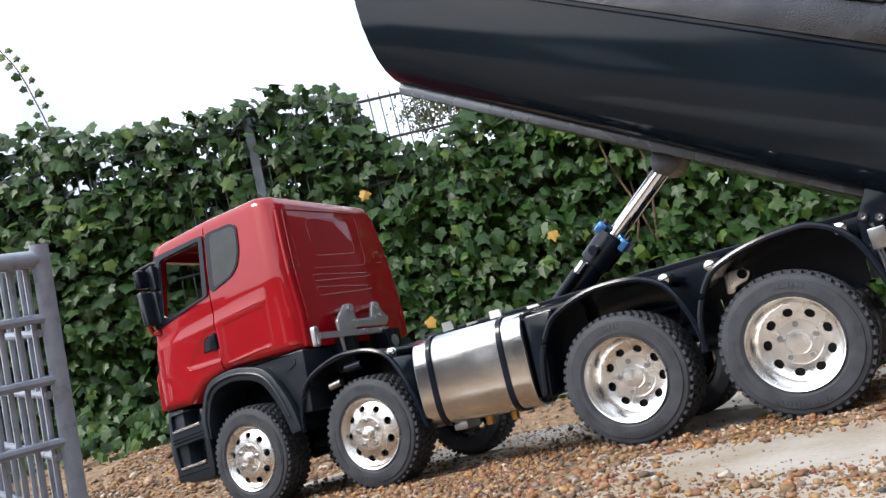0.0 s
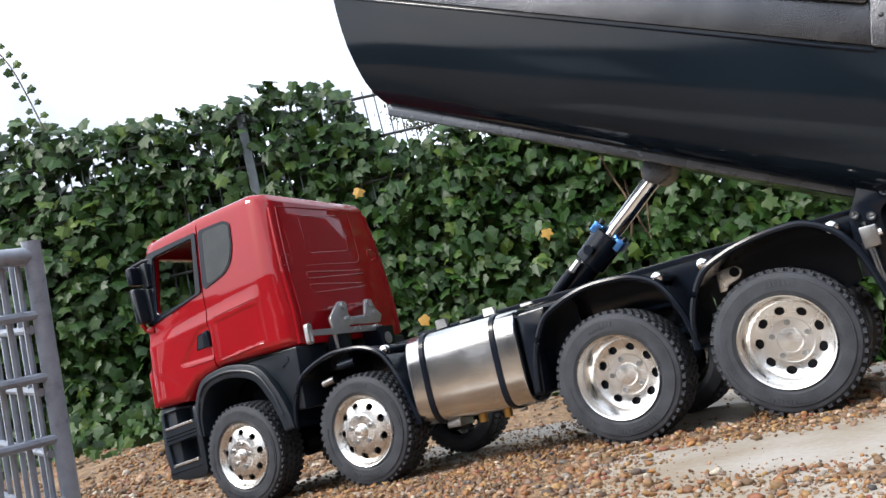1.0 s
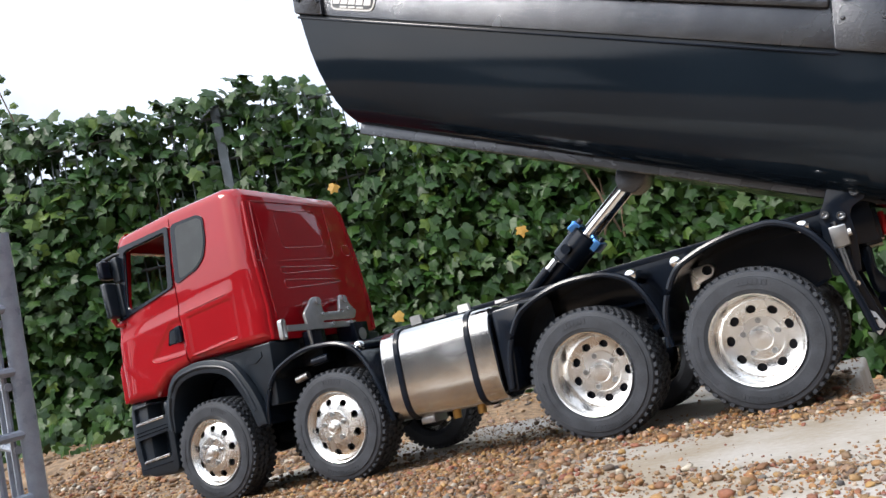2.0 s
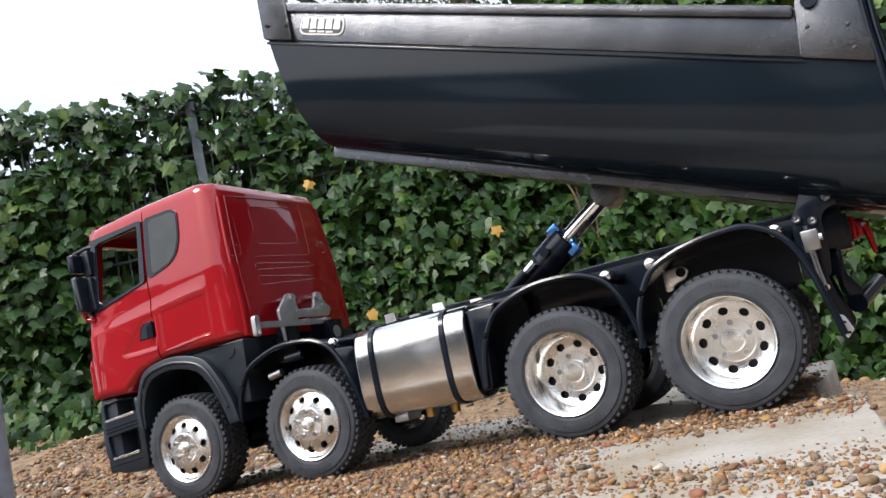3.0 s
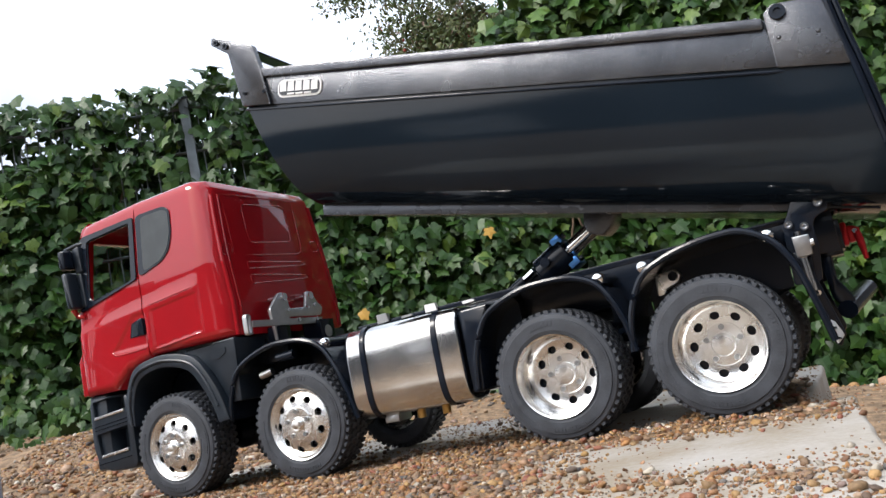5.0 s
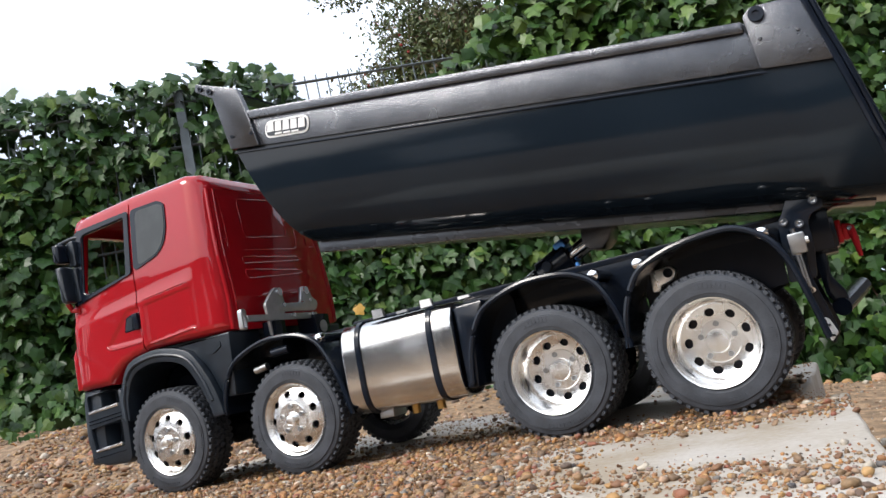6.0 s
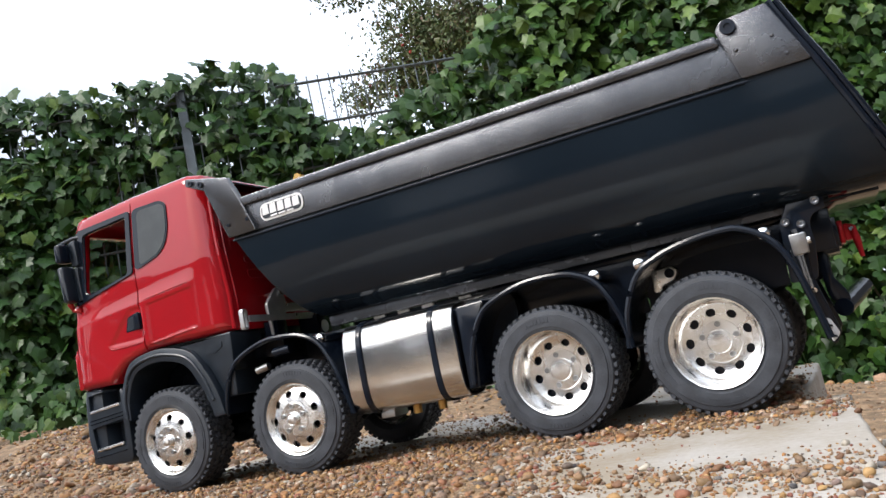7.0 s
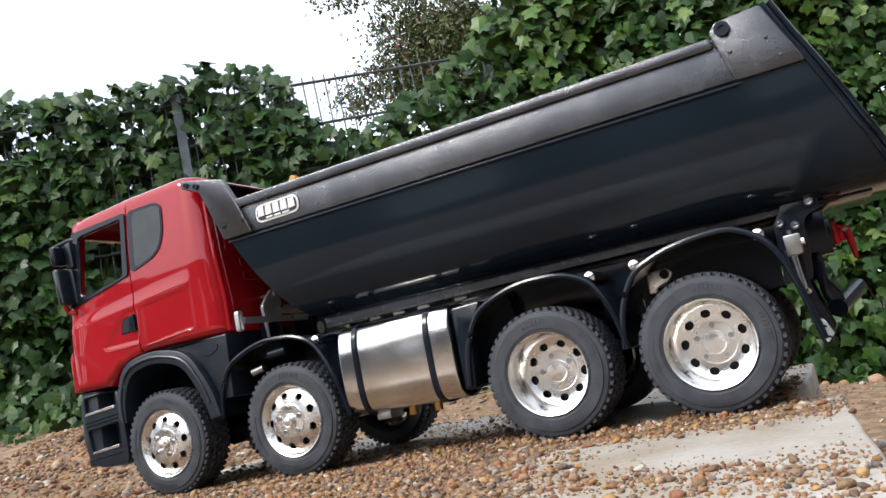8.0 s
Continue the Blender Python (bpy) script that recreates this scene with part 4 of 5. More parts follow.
def dump_body():
    def wall(bm, t):
        """The half-pipe sheet from rim to rim, t inside."""
        rows = []
        prof = [(TOPS[0], 0.0840, 0.0945, 0.5215)] + SECTION[::-1]
        for z, w, x0, x1 in prof:
            rows.append([(x0 + (x1 - x0) * k / 12, C - w + t, z + t * 0.6) for k in range(13)])
        for z, w, x0, x1 in prof[::-1]:
            rows.append([(x0 + (x1 - x0) * k / 12, C + w - t, z + t * 0.6) for k in range(13)])
        vs = [[bm.verts.new(p) for p in r] for r in rows]
        for a, b in zip(vs, vs[1:]):
            for k in range(12):
                bm.faces.new((a[k], a[k + 1], b[k + 1], b[k]))
        return vs
    bm = B()
    o, i = wall(bm, 0.0), wall(bm, 0.0022)
    for k in range(12):
        for r in (0, -1):
            bm.faces.new((o[r][k], o[r][k + 1], i[r][k + 1], i[r][k]))
    for a, b, c, d in zip(o, o[1:], i, i[1:]):
        for k in (0, -1):
            bm.faces.new((a[k], b[k], d[k], c[k]))
    # front wall and tailgate close the pipe
    for k in (0, 12):
        bm.faces.new([r[k] for r in i])
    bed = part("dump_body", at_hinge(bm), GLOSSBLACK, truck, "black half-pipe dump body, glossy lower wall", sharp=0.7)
    bed.location = (PIVOT[0], 0, PIVOT[1])

    def add(name, bm, m, label="", under=None):
        p = part(name, at_hinge(bm) if under is None else bm, m, under or bed, label)
        return p
    for s in (-1, 1):
        y = C + s * TW
        sh = lambda d, s=s, y=y: sorted((y + s * d, y - s * 0.001))
        # textured upper band, its groove and the rounded top rail
        add("side_band", prism(B(), [(0.0945, 0.1940), (0.4962, 0.1950), (0.4860, 0.2180), (0.0945, 0.2175)], *sh(0.0016), 0.0004), TEXTURED, "textured black side band")
        add("band_edge", prism(B(), [(0.0955, 0.1905), (0.4965, 0.1915), (0.4960, 0.1932), (0.0955, 0.1924)], *sh(0.0012), 0.0003), BLACK)
        add("top_rail", prism(B(), rounded([(0.1000, 0.2160), (0.4855, 0.2172), (0.4845, 0.2244), (0.1000, 0.2234)], 0.002), *sorted((y + s * 0.0040, y - s * 0.0050)), 0.0012), TEXTURED, "textured black top rail")
        fg = rounded([(0.0580, 0.2460), (0.0583, 0.2525), (0.1010, 0.2425), (0.1115, 0.2215), (0.1225, 0.1938), (0.0945, 0.1936), (0.0765, 0.2375)], 0.0012)
        g = add("front_gusset", prism(B(), fg, *sh(0.0046), 0.0006), TEXTURED, "textured black front gusset")
        for x, z, r in ((0.0640, 0.2470, 0.0022), (0.0740, 0.2435, 0.0026), (0.0965, 0.2035, 0.0014), (0.1160, 0.2040, 0.0014)):
            b = lathe(B(), [(r, 0.0), (r, -0.0016), (r * 0.5, -0.0016), (r * 0.45, -0.0006), (0.0, -0.0006)], 10, (0, 0, 0))
            q = part("bolt", b, BLACK, g)
            q.matrix_basis = pose(x - PIVOT[0], y + s * 0.0046, z - PIVOT[1], 0, 0, 0 if s < 0 else 180)
        rg = rounded([(0.4845, 0.2270), (0.4890, 0.2325), (0.5160, 0.2345), (0.5250, 0.2130), (0.5327, 0.1940), (0.4932, 0.1940)], 0.0020)
        rgo = add("rear_gusset", prism(B(), rg, *sh(0.0034), 0.0008), TEXTURED, "textured black rear gusset")
        q = part("bolt", lathe(B(), [(0.0048, 0.0), (0.0046, -0.0020), (0.0022, -0.0020), (0.0020, -0.0004), (0.0, -0.0004)], 18, (0, 0, 0)), BLACK, rgo)
        q.matrix_basis = pose(0.4925 - PIVOT[0], y + s * 0.0034, 0.2272 - PIVOT[1], 0, 0, 0 if s < 0 else 180)
        for x, z in ((0.4940, 0.2120), (0.5150, 0.2140), (0.5205, 0.2010)):
            part("rivet", lathe(B(), [(0.0014, 0.0), (0.0010, -0.0008), (0.0, -0.0010)], 8, (0, 0, 0)), TEXTURED, rgo).matrix_basis = pose(x - PIVOT[0], y + s * 0.0034, z - PIVOT[1], 0, 0, 0 if s < 0 else 180)
        # tailgate frame along the sloped rear rim
        fr = [(x1 + 0.0010, C + s * (w + 0.001), z) for z, w, x0, x1 in SECTION] + [(0.5258, C + s * 0.0855, 0.2130), (0.5172, C + s * 0.0855, 0.2350)]
        add("tailgate_frame", tube(B(), fr, 0.0022, 8), BLACK)
        add("tailgate_edge", tube(B(), [(x + 0.0042, C + (y_ - C) * 0.985, z) for x, y_, z in fr], 0.0018, 8), BLACK)
        # rear side plate, slightly proud of the wall
        rows = [[(0.4918 + (0.1960 - z) * 0.46, C + s * (w + e), z - 0.0004), (x1, C + s * (w + e), z - 0.0004)] for e in (0.0009,) for z, w, x0, x1 in SECTION[2:]]
        pb = B()
        vv = [[pb.verts.new(p) for p in (a, b, (b[0], b[1] - s * 0.002, b[2]), (a[0], a[1] - s * 0.002, a[2]))] for a, b in rows]
        for a, b in zip(vv, vv[1:]):
            for k in range(4):
                pb.faces.new((a[k], a[(k + 1) % 4], b[(k + 1) % 4], b[k]))
        pb.faces.new(vv[0])
        pb.faces.new(vv[-1][::-1])
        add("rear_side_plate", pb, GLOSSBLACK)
        # lower longitudinal beam
        bmb = prism(B(), [(0.1505, 0.1090), (0.5080, 0.1130), (0.5080, 0.1214), (0.1495, 0.1172)], *sorted((C + s * 0.0500, C + s * 0.0400)), 0.0006)
        if s < 0:
            add("bed_beam", bmb, BEAMBLACK, "black bed beam")
        if s < 0:
            # the maker's mark as a plain white capsule with dark and white bars
            cap = rounded([(0.1275, 0.1985), (0.1690, 0.1990), (0.1690, 0.2130), (0.1275, 0.2125)], 0.0066, 6)
            inn = inset(ccw(cap), 0.0016)
            bdg = add("badge", prism(B(), cap, y - 0.0024, y - 0.0014), WHITE, "white oval badge")
            part("badge_field", at_hinge(prism(B(), inn, y - 0.0029, y - 0.0020)), PLASTIC, bdg)
            for k in range(5):
                bars = B()
                xx = 0.1302 + 0.0074 * k
                prism(bars, [(xx, 0.2032), (xx + 0.0062, 0.2034), (xx + 0.0058, 0.2108), (xx + 0.0004, 0.2106)], y - 0.0034, y - 0.0026)
                part("badge_bar", at_hinge(bars), WHITE, bdg)
            for k in range(3):
                bars = B()
                xx = 0.1375 + 0.0080 * k
                prism(bars, [(xx, 0.2004), (xx + 0.0064, 0.2006), (xx + 0.0064, 0.2020), (xx, 0.2018)], y - 0.0034, y - 0.0026)
                part("badge_bar", at_hinge(bars), WHITE, bdg)
    add("floor_plate", box(B(), 0.1520, 0.5500, C - 0.0440, C + 0.0440, 0.1150, 0.1170, 0.0004), BLACK)
    add("front_rim", tube(B(), [(0.0950, C - TW, 0.2225), (0.0950, C + TW, 0.2225)], 0.0030, 8), BLACK)
    add("front_canopy", prism(B(), [(0.0600, 0.2490), (0.0980, 0.2410), (0.0980, 0.2395), (0.0600, 0.2475)], C - TW, C + TW), BLACK, "black canopy over the front wall")
    br = prism(B(), rounded([(RAM_EYE[0] - 0.0105, 0.1160), (RAM_EYE[0] - 0.0100, RAM_EYE[1] - 0.005), (RAM_EYE[0] - 0.005, RAM_EYE[1] - 0.0115), (RAM_EYE[0] + 0.005, RAM_EYE[1] - 0.0115), (RAM_EYE[0] + 0.011, RAM_EYE[1] - 0.004), (RAM_EYE[0] + 0.0125, 0.1160)], 0.003), C - 0.013, C + 0.013, 0.001)
    add("ram_bracket", br, TEXTURED, "textured black ram bracket")
    hp = prism(B(), rounded([(0.5000, 0.1120), (0.5000, 0.1260), (0.5250, 0.1270), (0.5330, 0.1180), (0.5200, 0.1120)], 0.002), C - 0.036, C + 0.036, 0.001)
    add("hinge_block", hp, BLACK)
    return bed


bed = dump_body()


# ---- hydraulic ram: barrel and rod turn on the frame, the rod slides ----
def ram():
    bm = tube(B(), [(0, 0, 0), (0.112, 0, 0)], 0.0100, 20)
    barrel = part("ram_barrel", bm, BLACK, truck, "black hydraulic ram barrel")
    col = tube(B(), [(0.096, 0, 0), (0.097, 0, 0), (0.1230, 0, 0), (0.1240, 0, 0)], [0.0118, 0.0128, 0.0128, 0.0118], 20)
    part("collar", col, BLACK, barrel)
    part("side_pipe", tube(B(), [(0.015, -0.0120, 0.004), (0.085, -0.0120, 0.004)], 0.0042, 12), BLACK, barrel)
    part("pipe_nut", tube(B(), [(0.085, -0.0120, 0.004), (0.095, -0.0120, 0.004)], 0.0032, 8), CHROME, barrel, "bright pipe nut")
    part("port", tube(B(), [(0.107, -0.0120, 0.002), (0.107, -0.0180, 0.002)], 0.0038, 12), BLACK, barrel)
    for s in (-1, 1):
        k = part("clamp", prism(B(), rounded([(0.1175, s * 0.0072), (0.1262, s * 0.0072), (0.1262, s * 0.0142), (0.1175, s * 0.0142)], 0.001), -0.0085, 0.0085, 0.0008), BLUEMETAL, barrel, "blue anodised clamp")
        part("bolt", tube(B(), [(0.115, -0.003, s * 0.0112), (0.1295, -0.003, s * 0.0112)], 0.0022, 10), BLACK, k)
    rod = part("ram_rod", tube(B(), [(-0.110, 0, 0), (0.0, 0, 0)], 0.0064, 20), CHROME, truck, "chromed ram rod")
    part("rod_eye", tube(B(), [(0.0, -0.010, 0), (0.0, 0.010, 0)], 0.0075, 16), BLACK, rod)
    part("base_mount", box(B(), RAM_BASE[0] - 0.012, RAM_BASE[0] + 0.012, C - 0.030, C + 0.030, RAM_BASE[1] - 0.008, RAM_BASE[1] + 0.008, 0.002), BLACK, truck)
    return barrel, rod


barrel, rod = ram()


def motions():
    beds, barrels, rods = [], [], []
    dx, dz = RAM_EYE[0] - PIVOT[0], RAM_EYE[1] - PIVOT[1]
    for t, deg in TILT:
        a = radians(deg)
        beds.append((t, pose(PIVOT[0], 0, PIVOT[1], 0, deg, 0)))
        ex, ez = PIVOT[0] + math.cos(a) * dx + math.sin(a) * dz, PIVOT[1] - math.sin(a) * dx + math.cos(a) * dz
        slope = math.degrees(math.atan2(ez - RAM_BASE[1], ex - RAM_BASE[0]))
        barrels.append((t, pose(RAM_BASE[0], C, RAM_BASE[1], 0, -slope, 0)))
        rods.append((t, pose(ex, C, ez, 0, -slope, 0)))
    walk(bed, beds)
    walk(barrel, barrels)
    walk(rod, rods)


# ---- setting: terrain, two garden slabs, gravel ----
def slab_z(x, y):
    return -0.0585 * x + 0.039 * y


KNOTS = [(-0.2, -0.3, None), (0.2, 0.1, None), (0.62, -0.3, None), (0.62, -0.05, -0.075), (0.60, 0.12, -0.115), (0.25, -0.6, None), (0.5, -0.9, None), (-0.1, 0.3, None), (0.30, 0.40, -0.085), (0.45, 0.62, -0.20), (0.75, 0.1, -0.125),
         (0.6, 0.8, -0.215), (1.3, 1.0, -0.27), (0.35, 2.7, -0.33), (0.9, 3.1, -0.42), (1.6, 3.0, -0.44), (-0.67, 2.2, 0.06), (-0.3, 1.3, -0.02), (-0.95, 0.49, 0.095), (-0.55, 0.25, 0.015),
         (-1.3, 0.8, 0.17), (-2.2, 1.35, 0.27), (-1.9, 1.55, 0.25), (-1.3, 1.7, 0.17), (-2.6, 0.8, 0.24), (-1.2, -0.4, 0.06), (-0.5, -0.6, -0.02), (2.5, 1.0, -0.25), (1.5, -1.0, -0.18),
         (0.0, -3.0, -0.10), (-3.0, -2.0, 0.05), (3.0, -2.0, -0.2), (0.0, 6.0, -0.05), (-4.0, 4.0, 0.1), (4.0, 5.0, -0.3), (0.0, -9.0, -0.1)]


def terrain(x, y, rough=True):
    num = den = 0.0
    for kx, ky, kz in KNOTS:
        d = (x - kx) ** 2 + (y - ky) ** 2 + 0.01
        w = 1 / d ** 1.7
        num += w * ((slab_z(kx, ky) - 0.034) if kz is None else kz)
        den += w
    z = num / den
    if -0.2 < x < 0.62 and -0.75 < y < 0.30:
        z = min(z, slab_z(x, y) - 0.030)
    if rough:
        z += (0.012 + 0.020 * min(1.0, max(0.0, -x - 0.2))) * noise.noise((x * 3, y * 3, 0)) + 0.006 * noise.noise((x * 8, y * 8, 6)) + 0.004 * noise.noise((x * 14, y * 14, 2))
        if -0.12 < x < 0.55 and -0.68 < y < 0.24:
            z = min(z, slab_z(x, y) - 0.022)
    return z


def ground():
    """One sheet, fine near the truck and coarse to the horizon."""
    def axis(c):
        a = [c - 2.6 + 0.05 * i for i in range(105)]
        lo, hi, step, st2 = a[0], a[-1], 0.07, 0.07
        left, right = [], []
        while lo > -400:
            lo -= step
            step *= 1.28
            left.append(lo)
            hi += st2
            st2 *= 1.28
            right.append(hi)
        return left[::-1] + a + right
    xs, ys = axis(-0.3), axis(1.0)
    verts = [(x, y, terrain(x, y)) for y in ys for x in xs]
    n = len(xs)
    faces = [(j * n + i, j * n + i + 1, (j + 1) * n + i + 1, (j + 1) * n + i) for j in range(len(ys) - 1) for i in range(n - 1)]
    me = bpy.data.meshes.new("ground")
    me.from_pydata(verts, [], faces)
    me.polygons.foreach_set("use_smooth", [True] * len(faces))
    me.materials.append(SOIL)
    tagged(new("ground", me), "tan gravel and soil ground, mounded", "ground", "", "structure")


ground()


def slab(x0, x1, y0, y1, top, label, seed, flare=0.0):
    """A cast slab with slightly worn, chipped edges."""
    rs = random.Random(seed)
    pts = []
    for (ax, ay), (bx, by) in zip(((x0, y0), (x1 + flare, y0), (x1, y1), (x0, y1)), ((x1 + flare, y0), (x1, y1), (x0, y1), (x0, y0))):
        for k in range(24):
            f = k / 24
            pts.append((ax + (bx - ax) * f + rs.uniform(-0.0012, 0.0012), ay + (by - ay) * f + rs.uniform(-0.0012, 0.0012)))
    ob = part("paving_slab", prism(B(), pts, top - 0.040, top, 0.0025, 2, axis="z"), CONCRETE, None, label, "paving slab", sharp=0.9)
    ob.matrix_world = TRUCK
    tagged(ob, group="paving slabs")
    return ob


slab(-0.082, 0.5060, -0.640, -0.060, 0.0, "pale concrete paving slab strewn with gravel", 3, 0.036)
slab(-0.105, 0.482, -0.055, 0.215, -0.0005, "shaded concrete paving slab under the truck", 4)

ICO = {}


def ico(level):
    if level not in ICO:
        bm = B()
        bmesh.ops.create_icosphere(bm, subdivisions=level, radius=1.0)
        bm.verts.ensure_lookup_table()
        ICO[level] = (np.array([v.co[:] for v in bm.verts]), np.array([[v.index for v in fc.verts] for fc in bm.faces]))
        bm.free()
    return ICO[level]


def stones(places, name, rng):
    """Many pebbles as one mesh: rows of (place, size)."""
    V, F, soft, base = [], [], [], 0
    for p, s in places:
        v, f = ico(2 if s > 0.0013 else 1)
        k = np.array([rng.uniform(0.8, 1.25), rng.uniform(0.7, 1.1), rng.uniform(0.45, 0.8)]) * s
        lump = 1 + 0.16 * np.sin(v @ rng.normal(size=3) * 1.7 + rng.uniform(0, 6))[:, None] + 0.12 * np.sin(v @ rng.normal(size=3) * 2.6)[:, None]
        lump = lump * (1 + 0.10 * rng.normal(size=(len(v), 1)))
        a = np.array(Euler(rng.uniform(-0.5, 0.5, 2).tolist() + [rng.uniform(0, 6.28)]).to_matrix())
        V.append((v * lump * k) @ a.T + np.array(p))
        F.append(f + base)
        base += len(v)
        soft += [s > 0.0013] * len(f)
    V, F = np.concatenate(V), np.concatenate(F)
    me = bpy.data.meshes.new(name)
    me.from_pydata(V.tolist(), [], F.tolist())
    me.polygons.foreach_set("use_smooth", soft)
    return me


def gravel():
    rng = np.random.default_rng(5)
    tm = TRUCK
    near, one = [], []
    def cover(x, y):
        """How much of the slab the gravel covers at (x, y) of the slab's own plane."""
        n = 0.5 + 0.5 * noise.noise((x * 11, y * 16, 1.3)) + 0.25 * noise.noise((x * 30, y * 40, 4.0))
        left = min(1.0, max(0.0, (0.375 - x - 0.25 * (y + 0.12)) / 0.09))
        band = math.exp(-((y + 0.105 + 0.02 * (x - 0.4)) / 0.030) ** 2) * (1.0 if x < 0.50 else 0.3)
        streak = 0.5 * math.exp(-((y + 0.27 + 0.25 * (x - 0.45)) / 0.030) ** 2)
        if x < 0.20 and y > -0.125:
            left *= 0.45
        under = (1.3 if x > 0.40 else 0.16) if y > -0.06 else 0.0
        return max(left * (0.70 + 0.5 * n), band * (0.45 + 0.85 * n), streak * n * 1.3, 0.62 * max(0.0, n - 0.40), under * n) * (1.0 if y < -0.045 or x < 0.28 or x > 0.42 else 0.5)
    tries = 0
    while len(near) < 56000 and tries < 330000:
        tries += 1
        x, y = rng.uniform(-0.08, 0.522), rng.uniform(-0.42, 0.30) if rng.random() < 0.25 else rng.uniform(-0.36, -0.02)
        if rng.random() > cover(x, y):
            continue
        s = min(0.0026, 0.00045 * math.exp(abs(rng.normal()) * 0.66))
        wheel = any(abs(x - ax) < 0.018 and (-0.099 < y < -0.055 or 0.03 < y < 0.085) for ax in AXLES)
        if wheel or x > 0.505 - 0.062 * (y + 0.06) or (y > -0.061 and (x > 0.479 or y > 0.212 or y < -0.054)):
            continue
        z = s * 0.42 + (rng.uniform(0, 0.0022) if cover(x, y) > 0.8 else 0)
        near.append(((x, y, z), s))
    grit = []
    while len(grit) < 12000:
        x, y = rng.uniform(-0.08, 0.512), rng.uniform(-0.34, -0.02)
        if rng.random() < cover(x, y) + 0.05:
            grit.append(((x, y, 0.0002), rng.uniform(0.00025, 0.0006)))
    near += grit
    # the largest near stones are pieces of their own
    big = sorted([q for q in near if q[1] > 0.0013 and q[0][1] < -0.09], key=lambda q: -q[1])[:300]
    keep = set(id(q) for q in big)
    g = tagged(new("gravel", stones([q for q in near if id(q) not in keep], "gravel", rng)), "tan, brown and grey gravel strewn on the slabs", "gravel", "", "stuff")
    g.data.materials.append(PEBBLE)
    g.matrix_world = tm
    shapes = []
    for k in range(12):
        me = stones([((0, 0, 0), 0.01)], "pebble", rng)
        me.materials.append(PEBBLE_ONE)
        shapes.append(me)
    for (p, s) in big:
        ob = new("pebble", shapes[int(rng.integers(12))])
        ob.parent = g
        ob.matrix_basis = Matrix.LocRotScale(p, Euler((0, 0, rng.uniform(0, 6.28))), (s / 0.01,) * 3)
    # sand and soil that fill the thick patches
    V, F = [], []
    nx, ny, st = 194, 150, 0.003
    lift = {}
    for j in range(ny + 1):
        for i in range(nx + 1):
            x, y = -0.078 + i * st, -0.345 + j * st
            lift[(i, j)] = len(V)
            V.append((x + rng.uniform(-0.0012, 0.0012), y + rng.uniform(-0.0012, 0.0012), 0.0003 + 0.0011 * min(1.0, max(0.0, cover(x, y) - 0.45)) + rng.uniform(0, 0.0003)))
    for j in range(ny):
        for i in range(nx):
            if -0.345 + j * st < -0.066 and cover(-0.078 + (i + 0.5) * st, -0.345 + (j + 0.5) * st) + rng.uniform(-0.10, 0.10) > 0.52 or -0.050 < -0.345 + j * st < 0.10 and 0.40 < -0.078 + i * st < 0.474 and rng.random() < 0.93:
                F.append((lift[(i, j)], lift[(i + 1, j)], lift[(i + 1, j + 1)], lift[(i, j + 1)]))
    me = bpy.data.meshes.new("sand")
    me.from_pydata(V, [], F)
    me.polygons.foreach_set("use_smooth", [True] * len(F))
    me.materials.append(SAND)
    tagged(new("sand", me), "brown sandy grit between the stones", "sand", "", "stuff").matrix_world = tm
    # loose gravel over the mound and round the slabs
    far = []
    while len(far) < 46000:
        x, y = rng.uniform(-2.2, 0.9), rng.uniform(-0.7, 2.2)
        if rng.random() < 0.65:
            x, y = rng.uniform(-1.2, 0.0), rng.uniform(-0.25, 1.0)
        if rng.random() < 0.10:
            x, y = rng.uniform(0.46, 0.85), rng.uniform(-0.30, 0.8)
        tx = x - slab_z(x, y) * 0.0584
        if -0.115 < tx < 0.515 and -0.64 < y < 0.215:
            continue
        d = math.hypot(x - 0.52, y + 0.6)
        if y - 1.449 > (x + 2.27) * 0.557 or d < 0.18:
            continue
        s = 0.0013 * math.exp(abs(rng.normal()) * 0.60) * (1 + 0.35 * max(0, d - 0.7))
        far.append(((x, y, terrain(x, y) + s * 0.15), s))
    g = tagged(new("gravel_bed", stones(far, "gravel_bed", rng)), "loose tan gravel heaped over the soil", "gravel", "", "stuff")
    g.data.materials.append(PEBBLE)


gravel()


# ---- ivy on a bar fence ----
FRONT = [(-3.4, 0.50), (-2.65, 1.15), (-2.27, 1.45), (-1.90, 1.80), (-1.457, 2.147), (-0.795, 2.52), (-0.005, 2.848), (0.737, 3.10), (1.365, 3.34), (2.4, 3.7)]
TOPS_AT = [(-3.4, 1.84), (-2.5, 1.74), (-2.27, 1.69), (-2.05, 1.66), (-1.93, 1.63), (-1.70, 1.62), (-1.63, 1.66), (-1.45, 1.68), (-1.33, 1.62), (-1.29, 1.42), (-1.2, 1.29), (-1.07, 1.26), (-0.97, 1.33), (-0.84, 1.40), (-0.70, 1.46), (-0.60, 1.52), (-0.53, 1.70), (-0.36, 1.80), (-0.2, 2.0), (0.2, 2.3), (2.5, 2.5)]


def along(table, x):
    for (xa, ya), (xb, yb) in zip(table, table[1:]):
        if x <= xb:
            return ya + (yb - ya) * max(0.0, (x - xa) / (xb - xa))
    return table[-1][1]


